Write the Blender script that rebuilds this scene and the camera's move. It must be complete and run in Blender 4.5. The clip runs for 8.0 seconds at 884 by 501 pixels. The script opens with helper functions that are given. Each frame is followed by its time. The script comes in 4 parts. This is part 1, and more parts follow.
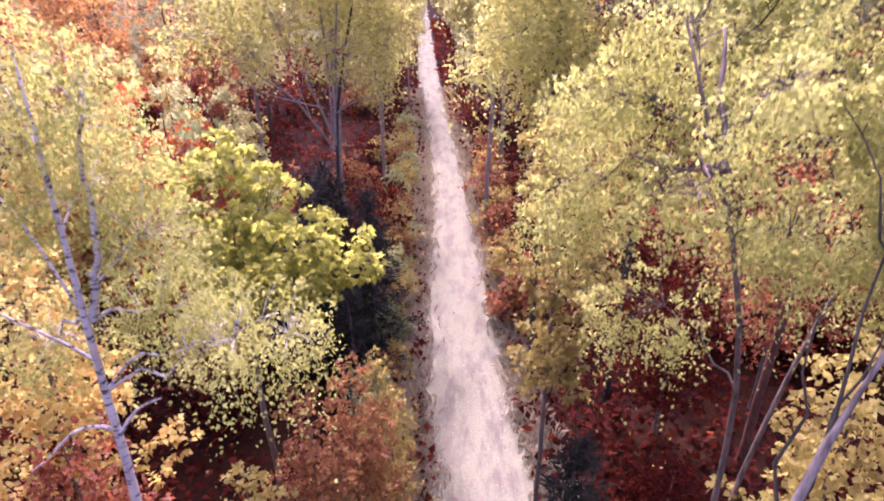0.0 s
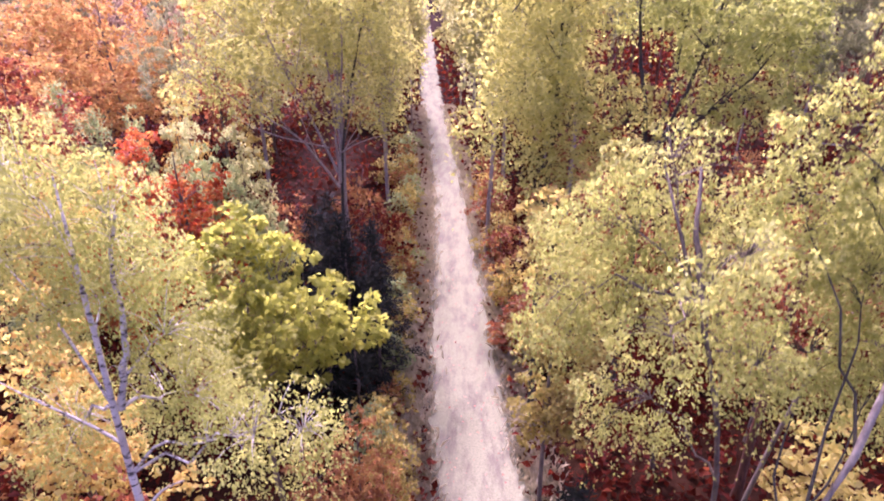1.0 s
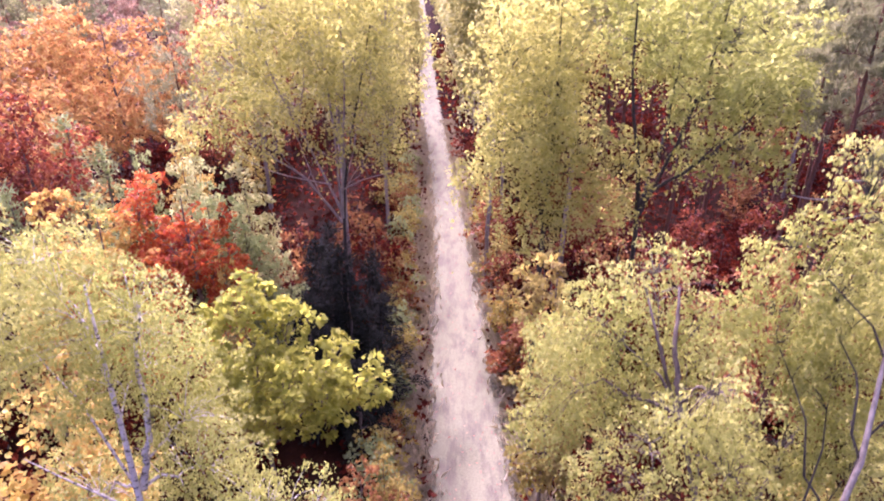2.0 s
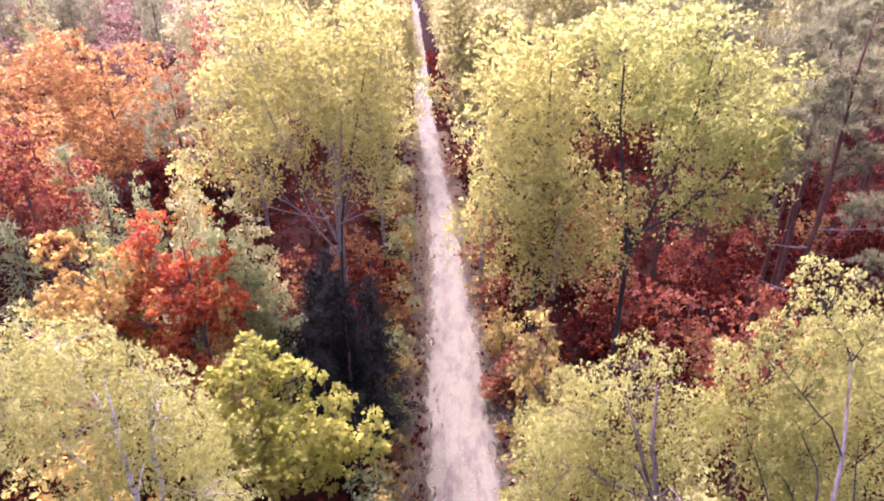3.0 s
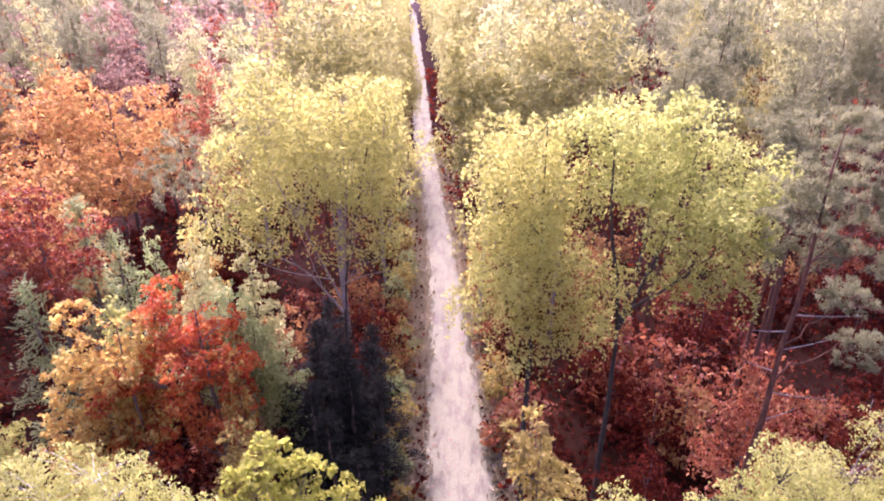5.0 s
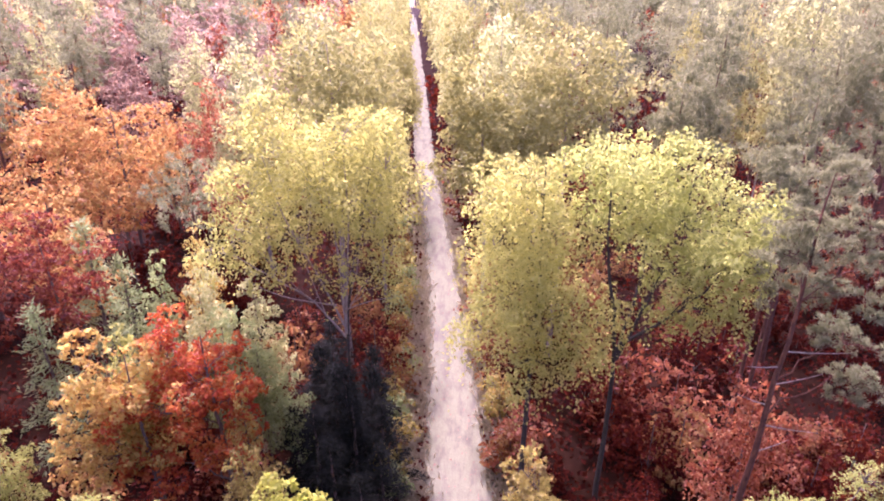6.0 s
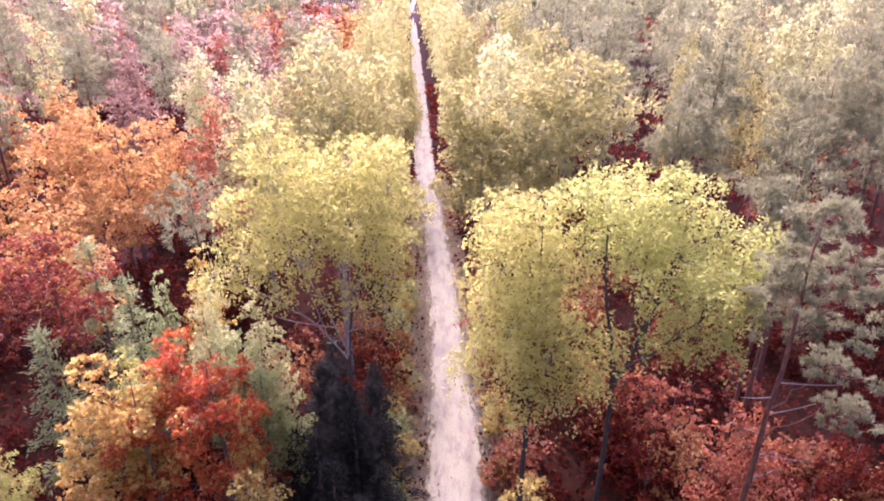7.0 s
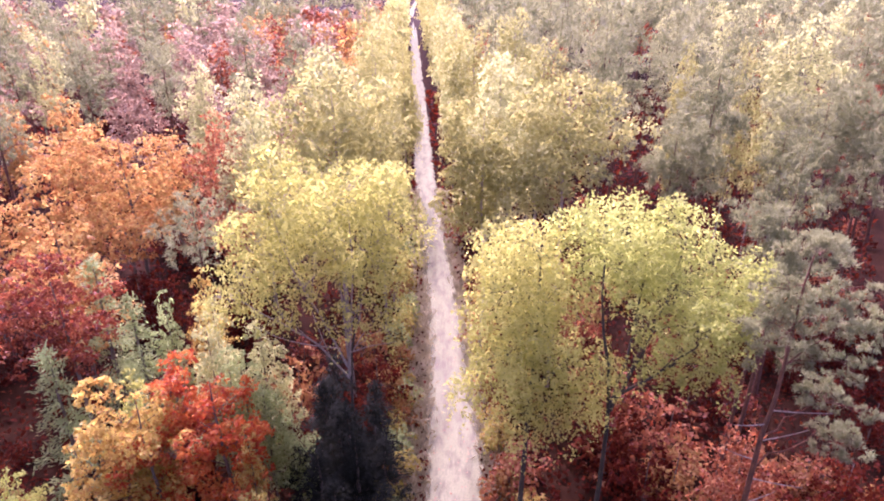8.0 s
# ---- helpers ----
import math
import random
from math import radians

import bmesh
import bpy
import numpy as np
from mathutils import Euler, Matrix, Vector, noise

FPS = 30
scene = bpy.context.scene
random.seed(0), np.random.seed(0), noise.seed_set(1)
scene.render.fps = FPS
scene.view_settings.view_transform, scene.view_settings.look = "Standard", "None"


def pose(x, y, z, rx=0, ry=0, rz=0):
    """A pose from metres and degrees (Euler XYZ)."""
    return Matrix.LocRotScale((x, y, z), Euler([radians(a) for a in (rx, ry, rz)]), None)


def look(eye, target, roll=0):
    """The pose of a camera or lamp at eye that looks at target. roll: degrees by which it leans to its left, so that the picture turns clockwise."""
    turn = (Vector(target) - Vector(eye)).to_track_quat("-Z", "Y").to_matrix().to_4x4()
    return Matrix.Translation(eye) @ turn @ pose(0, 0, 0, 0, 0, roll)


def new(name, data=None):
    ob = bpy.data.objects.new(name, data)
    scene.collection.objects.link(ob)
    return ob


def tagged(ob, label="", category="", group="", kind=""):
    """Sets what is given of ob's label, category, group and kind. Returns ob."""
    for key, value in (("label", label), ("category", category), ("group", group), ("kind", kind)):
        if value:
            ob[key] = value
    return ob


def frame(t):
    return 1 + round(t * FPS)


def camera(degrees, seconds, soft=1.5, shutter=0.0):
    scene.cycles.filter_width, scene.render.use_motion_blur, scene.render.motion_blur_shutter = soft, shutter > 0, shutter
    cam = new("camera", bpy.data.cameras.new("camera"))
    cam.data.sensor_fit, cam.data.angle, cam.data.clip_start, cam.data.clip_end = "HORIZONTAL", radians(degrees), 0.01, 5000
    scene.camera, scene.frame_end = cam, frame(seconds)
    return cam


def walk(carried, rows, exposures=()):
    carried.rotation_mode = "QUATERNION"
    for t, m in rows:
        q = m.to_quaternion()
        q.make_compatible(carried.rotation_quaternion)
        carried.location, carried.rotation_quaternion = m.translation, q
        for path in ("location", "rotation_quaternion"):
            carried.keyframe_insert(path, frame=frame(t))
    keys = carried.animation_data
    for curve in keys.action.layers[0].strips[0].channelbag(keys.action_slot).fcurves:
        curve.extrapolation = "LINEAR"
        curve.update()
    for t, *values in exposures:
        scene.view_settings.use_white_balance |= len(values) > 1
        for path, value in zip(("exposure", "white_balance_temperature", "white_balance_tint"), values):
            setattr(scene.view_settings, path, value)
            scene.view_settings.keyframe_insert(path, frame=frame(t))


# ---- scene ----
cam = camera(70.9, 8.0, soft=1.9, shutter=0.5)
METRES, EYE, TILT, LEAN, TURN = 9.6, 14.8, -26.4, 0.0, 0.0
ROWS = [
    (0.0, 0.0, 0.0, 0.0, 0.0, 0.0, -0.0),
    (0.5, 0.0006, -0.0307, 0.06, 0.13, 0.21, 0.01),
    (1.0, 0.0002, -0.0617, 0.1199, 0.22, 0.46, 0.01),
    (1.5, -0.0015, -0.0937, 0.1813, 0.26, 0.63, -0.01),
    (3.0, -0.0019, -0.1883, 0.374, -0.31, 0.81, 0.44),
    (3.5, -0.0031, -0.2166, 0.4341, -0.39, 0.88, 0.53),
    (4.0, -0.0032, -0.2464, 0.4963, -0.38, 0.98, 0.5),
    (4.5, -0.0042, -0.2729, 0.5504, -0.39, 1.1, 0.47),
    (6.0, -0.01, -0.351, 0.714, -0.44, 1.32, 0.42),
    (6.5, -0.0115, -0.3729, 0.7586, -0.45, 1.43, 0.41),
    (7.0, -0.0134, -0.3969, 0.807, -0.47, 1.53, 0.39),
    (7.5, -0.0143, -0.4208, 0.8506, -0.49, 1.62, 0.37),
    (8.0, -0.0152, -0.4446, 0.8953, -0.48, 1.71, 0.38),
]
EXPOSURE, KELVIN, TINT = 2.36, 5350, 69
walk(cam, [(t, pose(0, 0, EYE, TILT, LEAN, TURN) @ pose(METRES * x, METRES * y, METRES * z, 90 + pitch, roll, yaw)) for t, x, y, z, yaw, pitch, roll in ROWS],
     exposures=[(0.0, EXPOSURE, KELVIN, TINT), (8.0, EXPOSURE, KELVIN, TINT)])

# ---- light: a clear autumn noon, the sun ahead and to the left of the track ----
SUN_HEIGHT, SUN_TURN = radians(52), radians(-11)
world = bpy.data.worlds.new("sky")
scene.world = world
world.use_nodes = True
sky = world.node_tree.nodes.new("ShaderNodeTexSky")
sky.sky_type, sky.sun_disc = "NISHITA", False
sky.sun_elevation, sky.sun_rotation = SUN_HEIGHT, SUN_TURN
sky.dust_density, sky.air_density, sky.ozone_density = 8.0, 0.6, 0.4
world.node_tree.nodes["Background"].inputs[1].default_value = 0.175
world.node_tree.links.new(sky.outputs[0], world.node_tree.nodes["Background"].inputs[0])
sun = new("sun", bpy.data.lights.new("sun", "SUN"))
sun.data.energy, sun.data.angle, sun.data.color = 1.3, radians(2.0), (1.0, 0.94, 0.85)
toward = Vector((math.sin(SUN_TURN) * math.cos(SUN_HEIGHT), math.cos(SUN_TURN) * math.cos(SUN_HEIGHT), math.sin(SUN_HEIGHT)))
sun.matrix_world = look(toward * 100, (0, 0, 0))

rng = np.random.default_rng(7)


# ---- materials ----
def material(name):
    m = bpy.data.materials.new(name)
    m.use_nodes = True
    nt = m.node_tree
    nt.nodes.clear()
    out = nt.nodes.new("ShaderNodeOutputMaterial")
    return m, nt, out


def ramp(nt, stops, fac):
    r = nt.nodes.new("ShaderNodeValToRGB")
    e = r.color_ramp.elements
    while len(e) < len(stops):
        e.new(0.5)
    for el, (p, c) in zip(e, stops):
        el.position, el.color = p, (*c, 1)
    nt.links.new(fac, r.inputs[0])
    return r.outputs[0]


def noise_of(nt, scale, detail=4, vec=None, rough=0.6):
    n = nt.nodes.new("ShaderNodeTexNoise")
    n.inputs["Scale"].default_value, n.inputs["Detail"].default_value, n.inputs["Roughness"].default_value = scale, detail, rough
    if vec:
        nt.links.new(vec, n.inputs["Vector"])
    return n.outputs["Fac"]


def maths(nt, op, a, b):
    n = nt.nodes.new("ShaderNodeMath")
    n.operation = op
    for k, v in enumerate((a, b)):
        if isinstance(v, (int, float)):
            n.inputs[k].default_value = v
        else:
            nt.links.new(v, n.inputs[k])
    return n.outputs[0]


def mixed(nt, kind, fac, a, b):
    n = nt.nodes.new("ShaderNodeMix")
    n.data_type, n.blend_type = "RGBA", kind
    for s, v in ((n.inputs[0], fac), (n.inputs[6], a), (n.inputs[7], b)):
        if isinstance(v, (int, float)):
            s.default_value = v
        elif isinstance(v, tuple):
            s.default_value = (*v, 1)
        else:
            nt.links.new(v, s)
    return n.outputs[2]


def leaf_material(name, colours, through_share=0.66, spread=0.12, gloss=0.16):
    """Leaves: each leaf its own tone between the colours, larger patches by noise, each tree a little different."""
    m, nt, out = material(name)
    geo, info, tex = nt.nodes.new("ShaderNodeNewGeometry"), nt.nodes.new("ShaderNodeObjectInfo"), nt.nodes.new("ShaderNodeTexCoord")
    patch = noise_of(nt, 1.1, 3, tex.outputs["Object"])
    f = maths(nt, "ADD", maths(nt, "MULTIPLY", geo.outputs["Random Per Island"], 0.26), maths(nt, "MULTIPLY", maths(nt, "SUBTRACT", patch, 0.15), 1.0))
    f = maths(nt, "ADD", f, maths(nt, "MULTIPLY", maths(nt, "SUBTRACT", info.outputs["Random"], 0.5), spread * 2))
    n = len(colours) - 1
    col = ramp(nt, [(0.12 + 0.76 * k / n, c) for k, c in enumerate(colours)], f)
    p = nt.nodes.new("ShaderNodeBsdfPrincipled")
    p.inputs["Roughness"].default_value, p.inputs["Specular IOR Level"].default_value = 0.55, gloss
    t = nt.nodes.new("ShaderNodeBsdfTranslucent")
    mix = nt.nodes.new("ShaderNodeMixShader")
    mix.inputs[0].default_value = through_share
    nt.links.new(col, p.inputs["Base Color"])
    nt.links.new(mixed(nt, "MULTIPLY", 1.0, col, (1.0, 0.97, 0.84)), t.inputs["Color"])
    nt.links.new(p.outputs[0], mix.inputs[1])
    nt.links.new(t.outputs[0], mix.inputs[2])
    nt.links.new(mix.outputs[0], out.inputs[0])
    return m


def bark_material(name, light, dark, birch=False, scale=6.0):
    m, nt, out = material(name)
    tex = nt.nodes.new("ShaderNodeTexCoord")
    mp = nt.nodes.new("ShaderNodeMapping")
    mp.inputs["Scale"].default_value = (1, 1, 4.5) if birch else (2.5, 2.5, 0.6)
    nt.links.new(tex.outputs["Object"], mp.inputs[0])
    a = noise_of(nt, scale, 5, mp.outputs[0])
    if birch:
        low = ramp(nt, [(0.40, dark), (0.49, light), (0.8, tuple(c * 0.86 for c in light))], a)
        col = mixed(nt, "MULTIPLY", 0.5, low, ramp(nt, [(0.3, (0.45, 0.38, 0.36)), (0.6, (1, 1, 1))], noise_of(nt, 1.3, 3, tex.outputs["Object"])))
    else:
        col = ramp(nt, [(0.3, dark), (0.7, light)], a)
    p = nt.nodes.new("ShaderNodeBsdfPrincipled")
    p.inputs["Roughness"].default_value, p.inputs["Specular IOR Level"].default_value = 0.85, 0.2
    b = nt.nodes.new("ShaderNodeBump")
    b.inputs["Strength"].default_value, b.inputs["Distance"].default_value = 0.6, 0.02
    nt.links.new(a, b.inputs["Height"])
    nt.links.new(col, p.inputs["Base Color"])
    nt.links.new(b.outputs[0], p.inputs["Normal"])
    nt.links.new(p.outputs[0], out.inputs[0])
    return m


def soil_material(name, stops, scale, bump=0.04, fine=9.0):
    m, nt, out = material(name)
    tex = nt.nodes.new("ShaderNodeTexCoord")
    a, b2 = noise_of(nt, scale, 6, tex.outputs["Object"]), noise_of(nt, fine, 5, tex.outputs["Object"])
    f = maths(nt, "ADD", maths(nt, "MULTIPLY", a, 0.6), maths(nt, "MULTIPLY", b2, 0.4))
    p = nt.nodes.new("ShaderNodeBsdfPrincipled")
    p.inputs["Roughness"].default_value, p.inputs["Specular IOR Level"].default_value = 0.95, 0.03
    b = nt.nodes.new("ShaderNodeBump")
    b.inputs["Strength"].default_value, b.inputs["Distance"].default_value = 0.8, bump
    nt.links.new(b2, b.inputs["Height"])
    nt.links.new(ramp(nt, stops, f), p.inputs["Base Color"])
    nt.links.new(b.outputs[0], p.inputs["Normal"])
    nt.links.new(p.outputs[0], out.inputs[0])
    return m


LEAF = {
    "lime": leaf_material("lime_leaf", [(0.175, 0.191, 0.0351), (0.313, 0.327, 0.0703), (0.392, 0.399, 0.106), (0.436, 0.446, 0.155)], spread=0.03),
    "birch": leaf_material("yellow_birch_leaf", [(0.203, 0.192, 0.0468), (0.294, 0.282, 0.0828), (0.333, 0.324, 0.109), (0.351, 0.349, 0.148)]),
    "pale": leaf_material("pale_birch_leaf", [(0.252, 0.248, 0.0861), (0.37, 0.375, 0.147), (0.422, 0.431, 0.176), (0.453, 0.464, 0.232)]),
    "olive": leaf_material("olive_oak_leaf", [(0.162, 0.102, 0.0304), (0.323, 0.265, 0.0608), (0.436, 0.374, 0.0836), (0.501, 0.436, 0.152)]),
    "amber": leaf_material("amber_leaf", [(0.23, 0.085, 0.021), (0.42, 0.262, 0.052), (0.53, 0.437, 0.097), (0.585, 0.545, 0.19)], spread=0.06, gloss=0.28),
    "orange": leaf_material("orange_maple_leaf", [(0.226, 0.0609, 0.0202), (0.372, 0.174, 0.0461), (0.458, 0.313, 0.086), (0.505, 0.435, 0.153)], spread=0.03),
    "gold": leaf_material("golden_birch_leaf", [(0.296, 0.282, 0.0544), (0.409, 0.402, 0.0992), (0.444, 0.442, 0.119), (0.455, 0.464, 0.153)], 0.72, spread=0.03),
    "lemon": leaf_material("lemon_birch_leaf", [(0.24, 0.259, 0.0623), (0.347, 0.375, 0.0873), (0.399, 0.427, 0.112), (0.424, 0.449, 0.156)], 0.72, spread=0.03),
    "moss": leaf_material("olive_lime_leaf", [(0.157, 0.146, 0.0202), (0.299, 0.308, 0.0432), (0.384, 0.406, 0.0634), (0.427, 0.454, 0.0976)], 0.72, spread=0.03),
    "flame": leaf_material("flame_maple_leaf", [(0.14, 0.0145, 0.0055), (0.33, 0.047, 0.0105), (0.47, 0.148, 0.0256), (0.575, 0.40, 0.11)], spread=0.06, gloss=0.32),
    "red": leaf_material("red_maple_leaf", [(0.065, 0.011, 0.006), (0.18, 0.038, 0.014), (0.33, 0.125, 0.045), (0.45, 0.27, 0.13)], gloss=0.32),
    # rose leaves paled and greyed to carry the distant haze
    "pink": leaf_material("hazy_rose_maple_leaf", [(0.145, 0.0705, 0.048), (0.269, 0.167, 0.106), (0.363, 0.285, 0.188), (0.45, 0.415, 0.281)]),
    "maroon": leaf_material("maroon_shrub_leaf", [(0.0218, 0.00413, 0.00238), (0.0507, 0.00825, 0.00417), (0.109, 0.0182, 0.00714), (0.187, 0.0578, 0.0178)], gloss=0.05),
    "rust": leaf_material("rust_shrub_leaf", [(0.113, 0.0425, 0.017), (0.242, 0.102, 0.034), (0.339, 0.196, 0.0544), (0.339, 0.281, 0.0888)]),
    "grey": leaf_material("grey_green_leaf", [(0.134, 0.172, 0.0567), (0.268, 0.326, 0.118), (0.372, 0.434, 0.17), (0.446, 0.506, 0.216)]),
    "needle": leaf_material("pine_needle", [(0.105, 0.112, 0.0446), (0.186, 0.194, 0.0836), (0.253, 0.261, 0.12), (0.309, 0.313, 0.151)], 0.5, gloss=0.1),
    # needle colours near black: the deep shade under the birches is in them
    "spruce": leaf_material("shaded_spruce_needle", [(0.00654, 0.00803, 0.00546), (0.0153, 0.0165, 0.0104), (0.0328, 0.0331, 0.0197)], 0.2, gloss=0.02),
    "grass": leaf_material("dry_grass_blade", [(0.20, 0.17, 0.09), (0.36, 0.31, 0.17), (0.48, 0.42, 0.27), (0.56, 0.50, 0.36)], 0.35),
    "litter": leaf_material("fallen_leaf", [(0.12, 0.04, 0.03), (0.24, 0.09, 0.06), (0.36, 0.20, 0.11), (0.44, 0.34, 0.20)], 0.2),
}
BIRCH_BARK = bark_material("birch_bark", (0.50, 0.46, 0.37), (0.06, 0.05, 0.035), True)
PINE_BARK = bark_material("pine_bark", (0.16, 0.07, 0.032), (0.05, 0.024, 0.014))
DARK_BARK = bark_material("dark_bark", (0.17, 0.13, 0.085), (0.05, 0.038, 0.026))
# near-black bark, shade included, for trunks and limbs below the crowns
SHADED_DARK_BARK = bark_material("shaded_dark_bark", (0.06, 0.052, 0.03), (0.022, 0.018, 0.012))
GREY_BARK = bark_material("grey_bark", (0.33, 0.28, 0.20), (0.11, 0.085, 0.06))
# litter colours taken down towards black for the shade under the trees
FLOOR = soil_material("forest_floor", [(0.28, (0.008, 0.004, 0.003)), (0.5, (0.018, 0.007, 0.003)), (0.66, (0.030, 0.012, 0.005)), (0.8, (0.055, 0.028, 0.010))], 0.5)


def sand_material():
    """Pale sand, with trodden grassy patches and painted shadow dapple stretched along the track."""
    m, nt, out = material("sandy_track")
    tex = nt.nodes.new("ShaderNodeTexCoord")
    mp = nt.nodes.new("ShaderNodeMapping")
    mp.inputs["Scale"].default_value = (1.0, 0.3, 1.0)
    nt.links.new(tex.outputs["Object"], mp.inputs[0])
    fine = noise_of(nt, 16.0, 5, tex.outputs["Object"])
    col = ramp(nt, [(0.3, (0.134, 0.13, 0.068)), (0.5, (0.178, 0.173, 0.093)), (0.72, (0.212, 0.206, 0.114))], fine)
    grass_dapple = ramp(nt, [(0.46, (0, 0, 0)), (0.62, (0.75, 0.75, 0.75))], noise_of(nt, 1.5, 6, mp.outputs[0], 0.7))
    col = mixed(nt, "MIX", grass_dapple, col, ramp(nt, [(0.35, (0.07, 0.058, 0.038)), (0.65, (0.125, 0.11, 0.075))], noise_of(nt, 30.0, 3, tex.outputs["Object"])))
    p = nt.nodes.new("ShaderNodeBsdfPrincipled")
    p.inputs["Roughness"].default_value, p.inputs["Specular IOR Level"].default_value = 0.95, 0.1
    b = nt.nodes.new("ShaderNodeBump")
    b.inputs["Strength"].default_value, b.inputs["Distance"].default_value = 0.8, 0.03
    nt.links.new(fine, b.inputs["Height"])
    nt.links.new(col, p.inputs["Base Color"])
    nt.links.new(b.outputs[0], p.inputs["Normal"])
    nt.links.new(p.outputs[0], out.inputs[0])
    return m


SAND = sand_material()


# ---- mesh helpers ----
def tri_mesh(name, verts, tris):
    me = bpy.data.meshes.new(name)
    nv, nf = len(verts), len(tris)
    me.vertices.add(nv)
    me.vertices.foreach_set("co", np.asarray(verts, np.float32).ravel())
    me.loops.add(nf * 3)
    me.loops.foreach_set("vertex_index", np.asarray(tris, np.int32).ravel())
    me.polygons.add(nf)
    me.polygons.foreach_set("loop_start", np.arange(0, nf * 3, 3, dtype=np.int32))
    me.polygons.foreach_set("loop_total", np.full(nf, 3, np.int32))
    me.update(calc_edges=True)
    return me


def unit(v):
    return v / np.maximum(np.linalg.norm(v, axis=-1, keepdims=True), 1e-9)


def leaves(name, at, tip, length, width=0.62, fold=0.16, facing=None):
    """A mesh of small folded leaves: at (n, 3) their stalk ends, tip (n, 3) the way that they point, facing (n, 3) the way that their upper sides face, length (n,)."""
    n = len(at)
    tip = unit(tip)
    if facing is None:
        facing = rng.normal(size=(n, 3)) * 0.35 + np.array([0, 0, 1.0])
    side = unit(np.cross(tip, facing))
    up = np.cross(side, tip)
    l = length[:, None]
    mid = at + tip * l * 0.45
    a, c = at, at + tip * l
    b = mid + side * l * width * 0.5 + up * l * fold
    d = mid - side * l * width * 0.5 + up * l * fold
    verts = np.stack([a, b, c, d], 1).reshape(-1, 3)
    i = np.arange(n)[:, None] * 4
    tris = np.concatenate([i + [0, 1, 2], i + [0, 2, 3]], 1).reshape(-1, 3)
    return tri_mesh(name, verts, tris)


def tube_data(points, radii, sides=6):
    p = np.asarray(points, float)
    t = unit(np.gradient(p, axis=0))
    ref = np.where(np.abs(t[:, 2:3]) > 0.9, [[1.0, 0, 0]], [[0, 0, 1.0]])
    u = unit(np.cross(t, ref))
    v = np.cross(t, u)
    a = np.arange(sides) * 2 * np.pi / sides
    r = np.asarray(radii)[:, None, None]
    verts = (p[:, None] + r * (np.cos(a)[None, :, None] * u[:, None] + np.sin(a)[None, :, None] * v[:, None])).reshape(-1, 3)
    tris = []
    for k in range(len(p) - 1):
        for s in range(sides):
            q, w = k * sides + s, k * sides + (s + 1) % sides
            tris += [(q, w, w + sides), (q, w + sides, q + sides)]
    top = (len(p) - 1) * sides
    tris += [(top, top + s, top + s + 1) for s in range(1, sides - 1)]
    return verts, tris


def tubes(name, list_of):
    vs, ts, n = [], [], 0
    for pts, rad, sides in list_of:
        v, t = tube_data(pts, rad, sides)
        vs.append(v)
        ts.append(np.asarray(t) + n)
        n += len(v)
    me = tri_mesh(name, np.concatenate(vs), np.concatenate(ts))
    me.polygons.foreach_set("use_smooth", np.ones(len(me.polygons), bool))
    return me


def smooth_line(points, n):
    """A soft line through a few points."""
    p = np.asarray(points, float)
    s = np.r_[0, np.cumsum(np.linalg.norm(np.diff(p, axis=0), axis=1))]
    q = np.linspace(0, s[-1], n)
    out = np.stack([np.interp(q, s, p[:, k]) for k in range(3)], 1)
    for _ in range(2):
        out[1:-1] = (out[:-2] + 2 * out[1:-1] + out[2:]) / 4
    return out


PROFILE = {
    "round": ([0, 0.12, 0.3, 0.5, 0.7, 0.85, 1], [0.35, 0.75, 1.0, 1.0, 0.85, 0.6, 0.12]),
    "tall": ([0, 0.15, 0.35, 0.6, 0.8, 1], [0.4, 0.85, 1.0, 0.8, 0.5, 0.08]),
    "cone": ([0, 0.08, 0.5, 1], [0.7, 1.0, 0.55, 0.04]),
    "top": ([0, 0.2, 0.5, 0.75, 1], [0.3, 0.7, 1.0, 0.9, 0.2]),
}


def spread_out(points, gap):
    """Some of the points, none nearer to another than gap."""
    kept, chosen = np.full((len(points), 3), 1e9), []
    for k in rng.permutation(len(points)):
        n = len(chosen)
        if not n or ((kept[:n] - points[k]) ** 2).sum(1).min() > gap * gap:
            kept[n] = points[k]
            chosen.append(k)
    return np.array(chosen)


def usual_lobes(height, radius, base, profile, number):
    """The rounded masses of a crown, (x, y, z, half width, half height) each, set round the trunk."""
    made = []
    for k in range(number):
        s = (k + 0.5) / number
        r = radius * float(np.interp(s, *PROFILE[profile]))
        turn, off = k * 2.4 + rng.uniform(-0.4, 0.4), 0.45 * r * rng.uniform(0.7, 1.2)
        size = max(0.55 * r, 0.24 * radius) * rng.uniform(0.8, 1.2)
        tall = size * rng.uniform(0.7, 1.0)
        made.append((math.cos(turn) * off, math.sin(turn) * off, min(height * (base + (1 - base) * s), height - 0.8 * tall), size, tall))
    return made


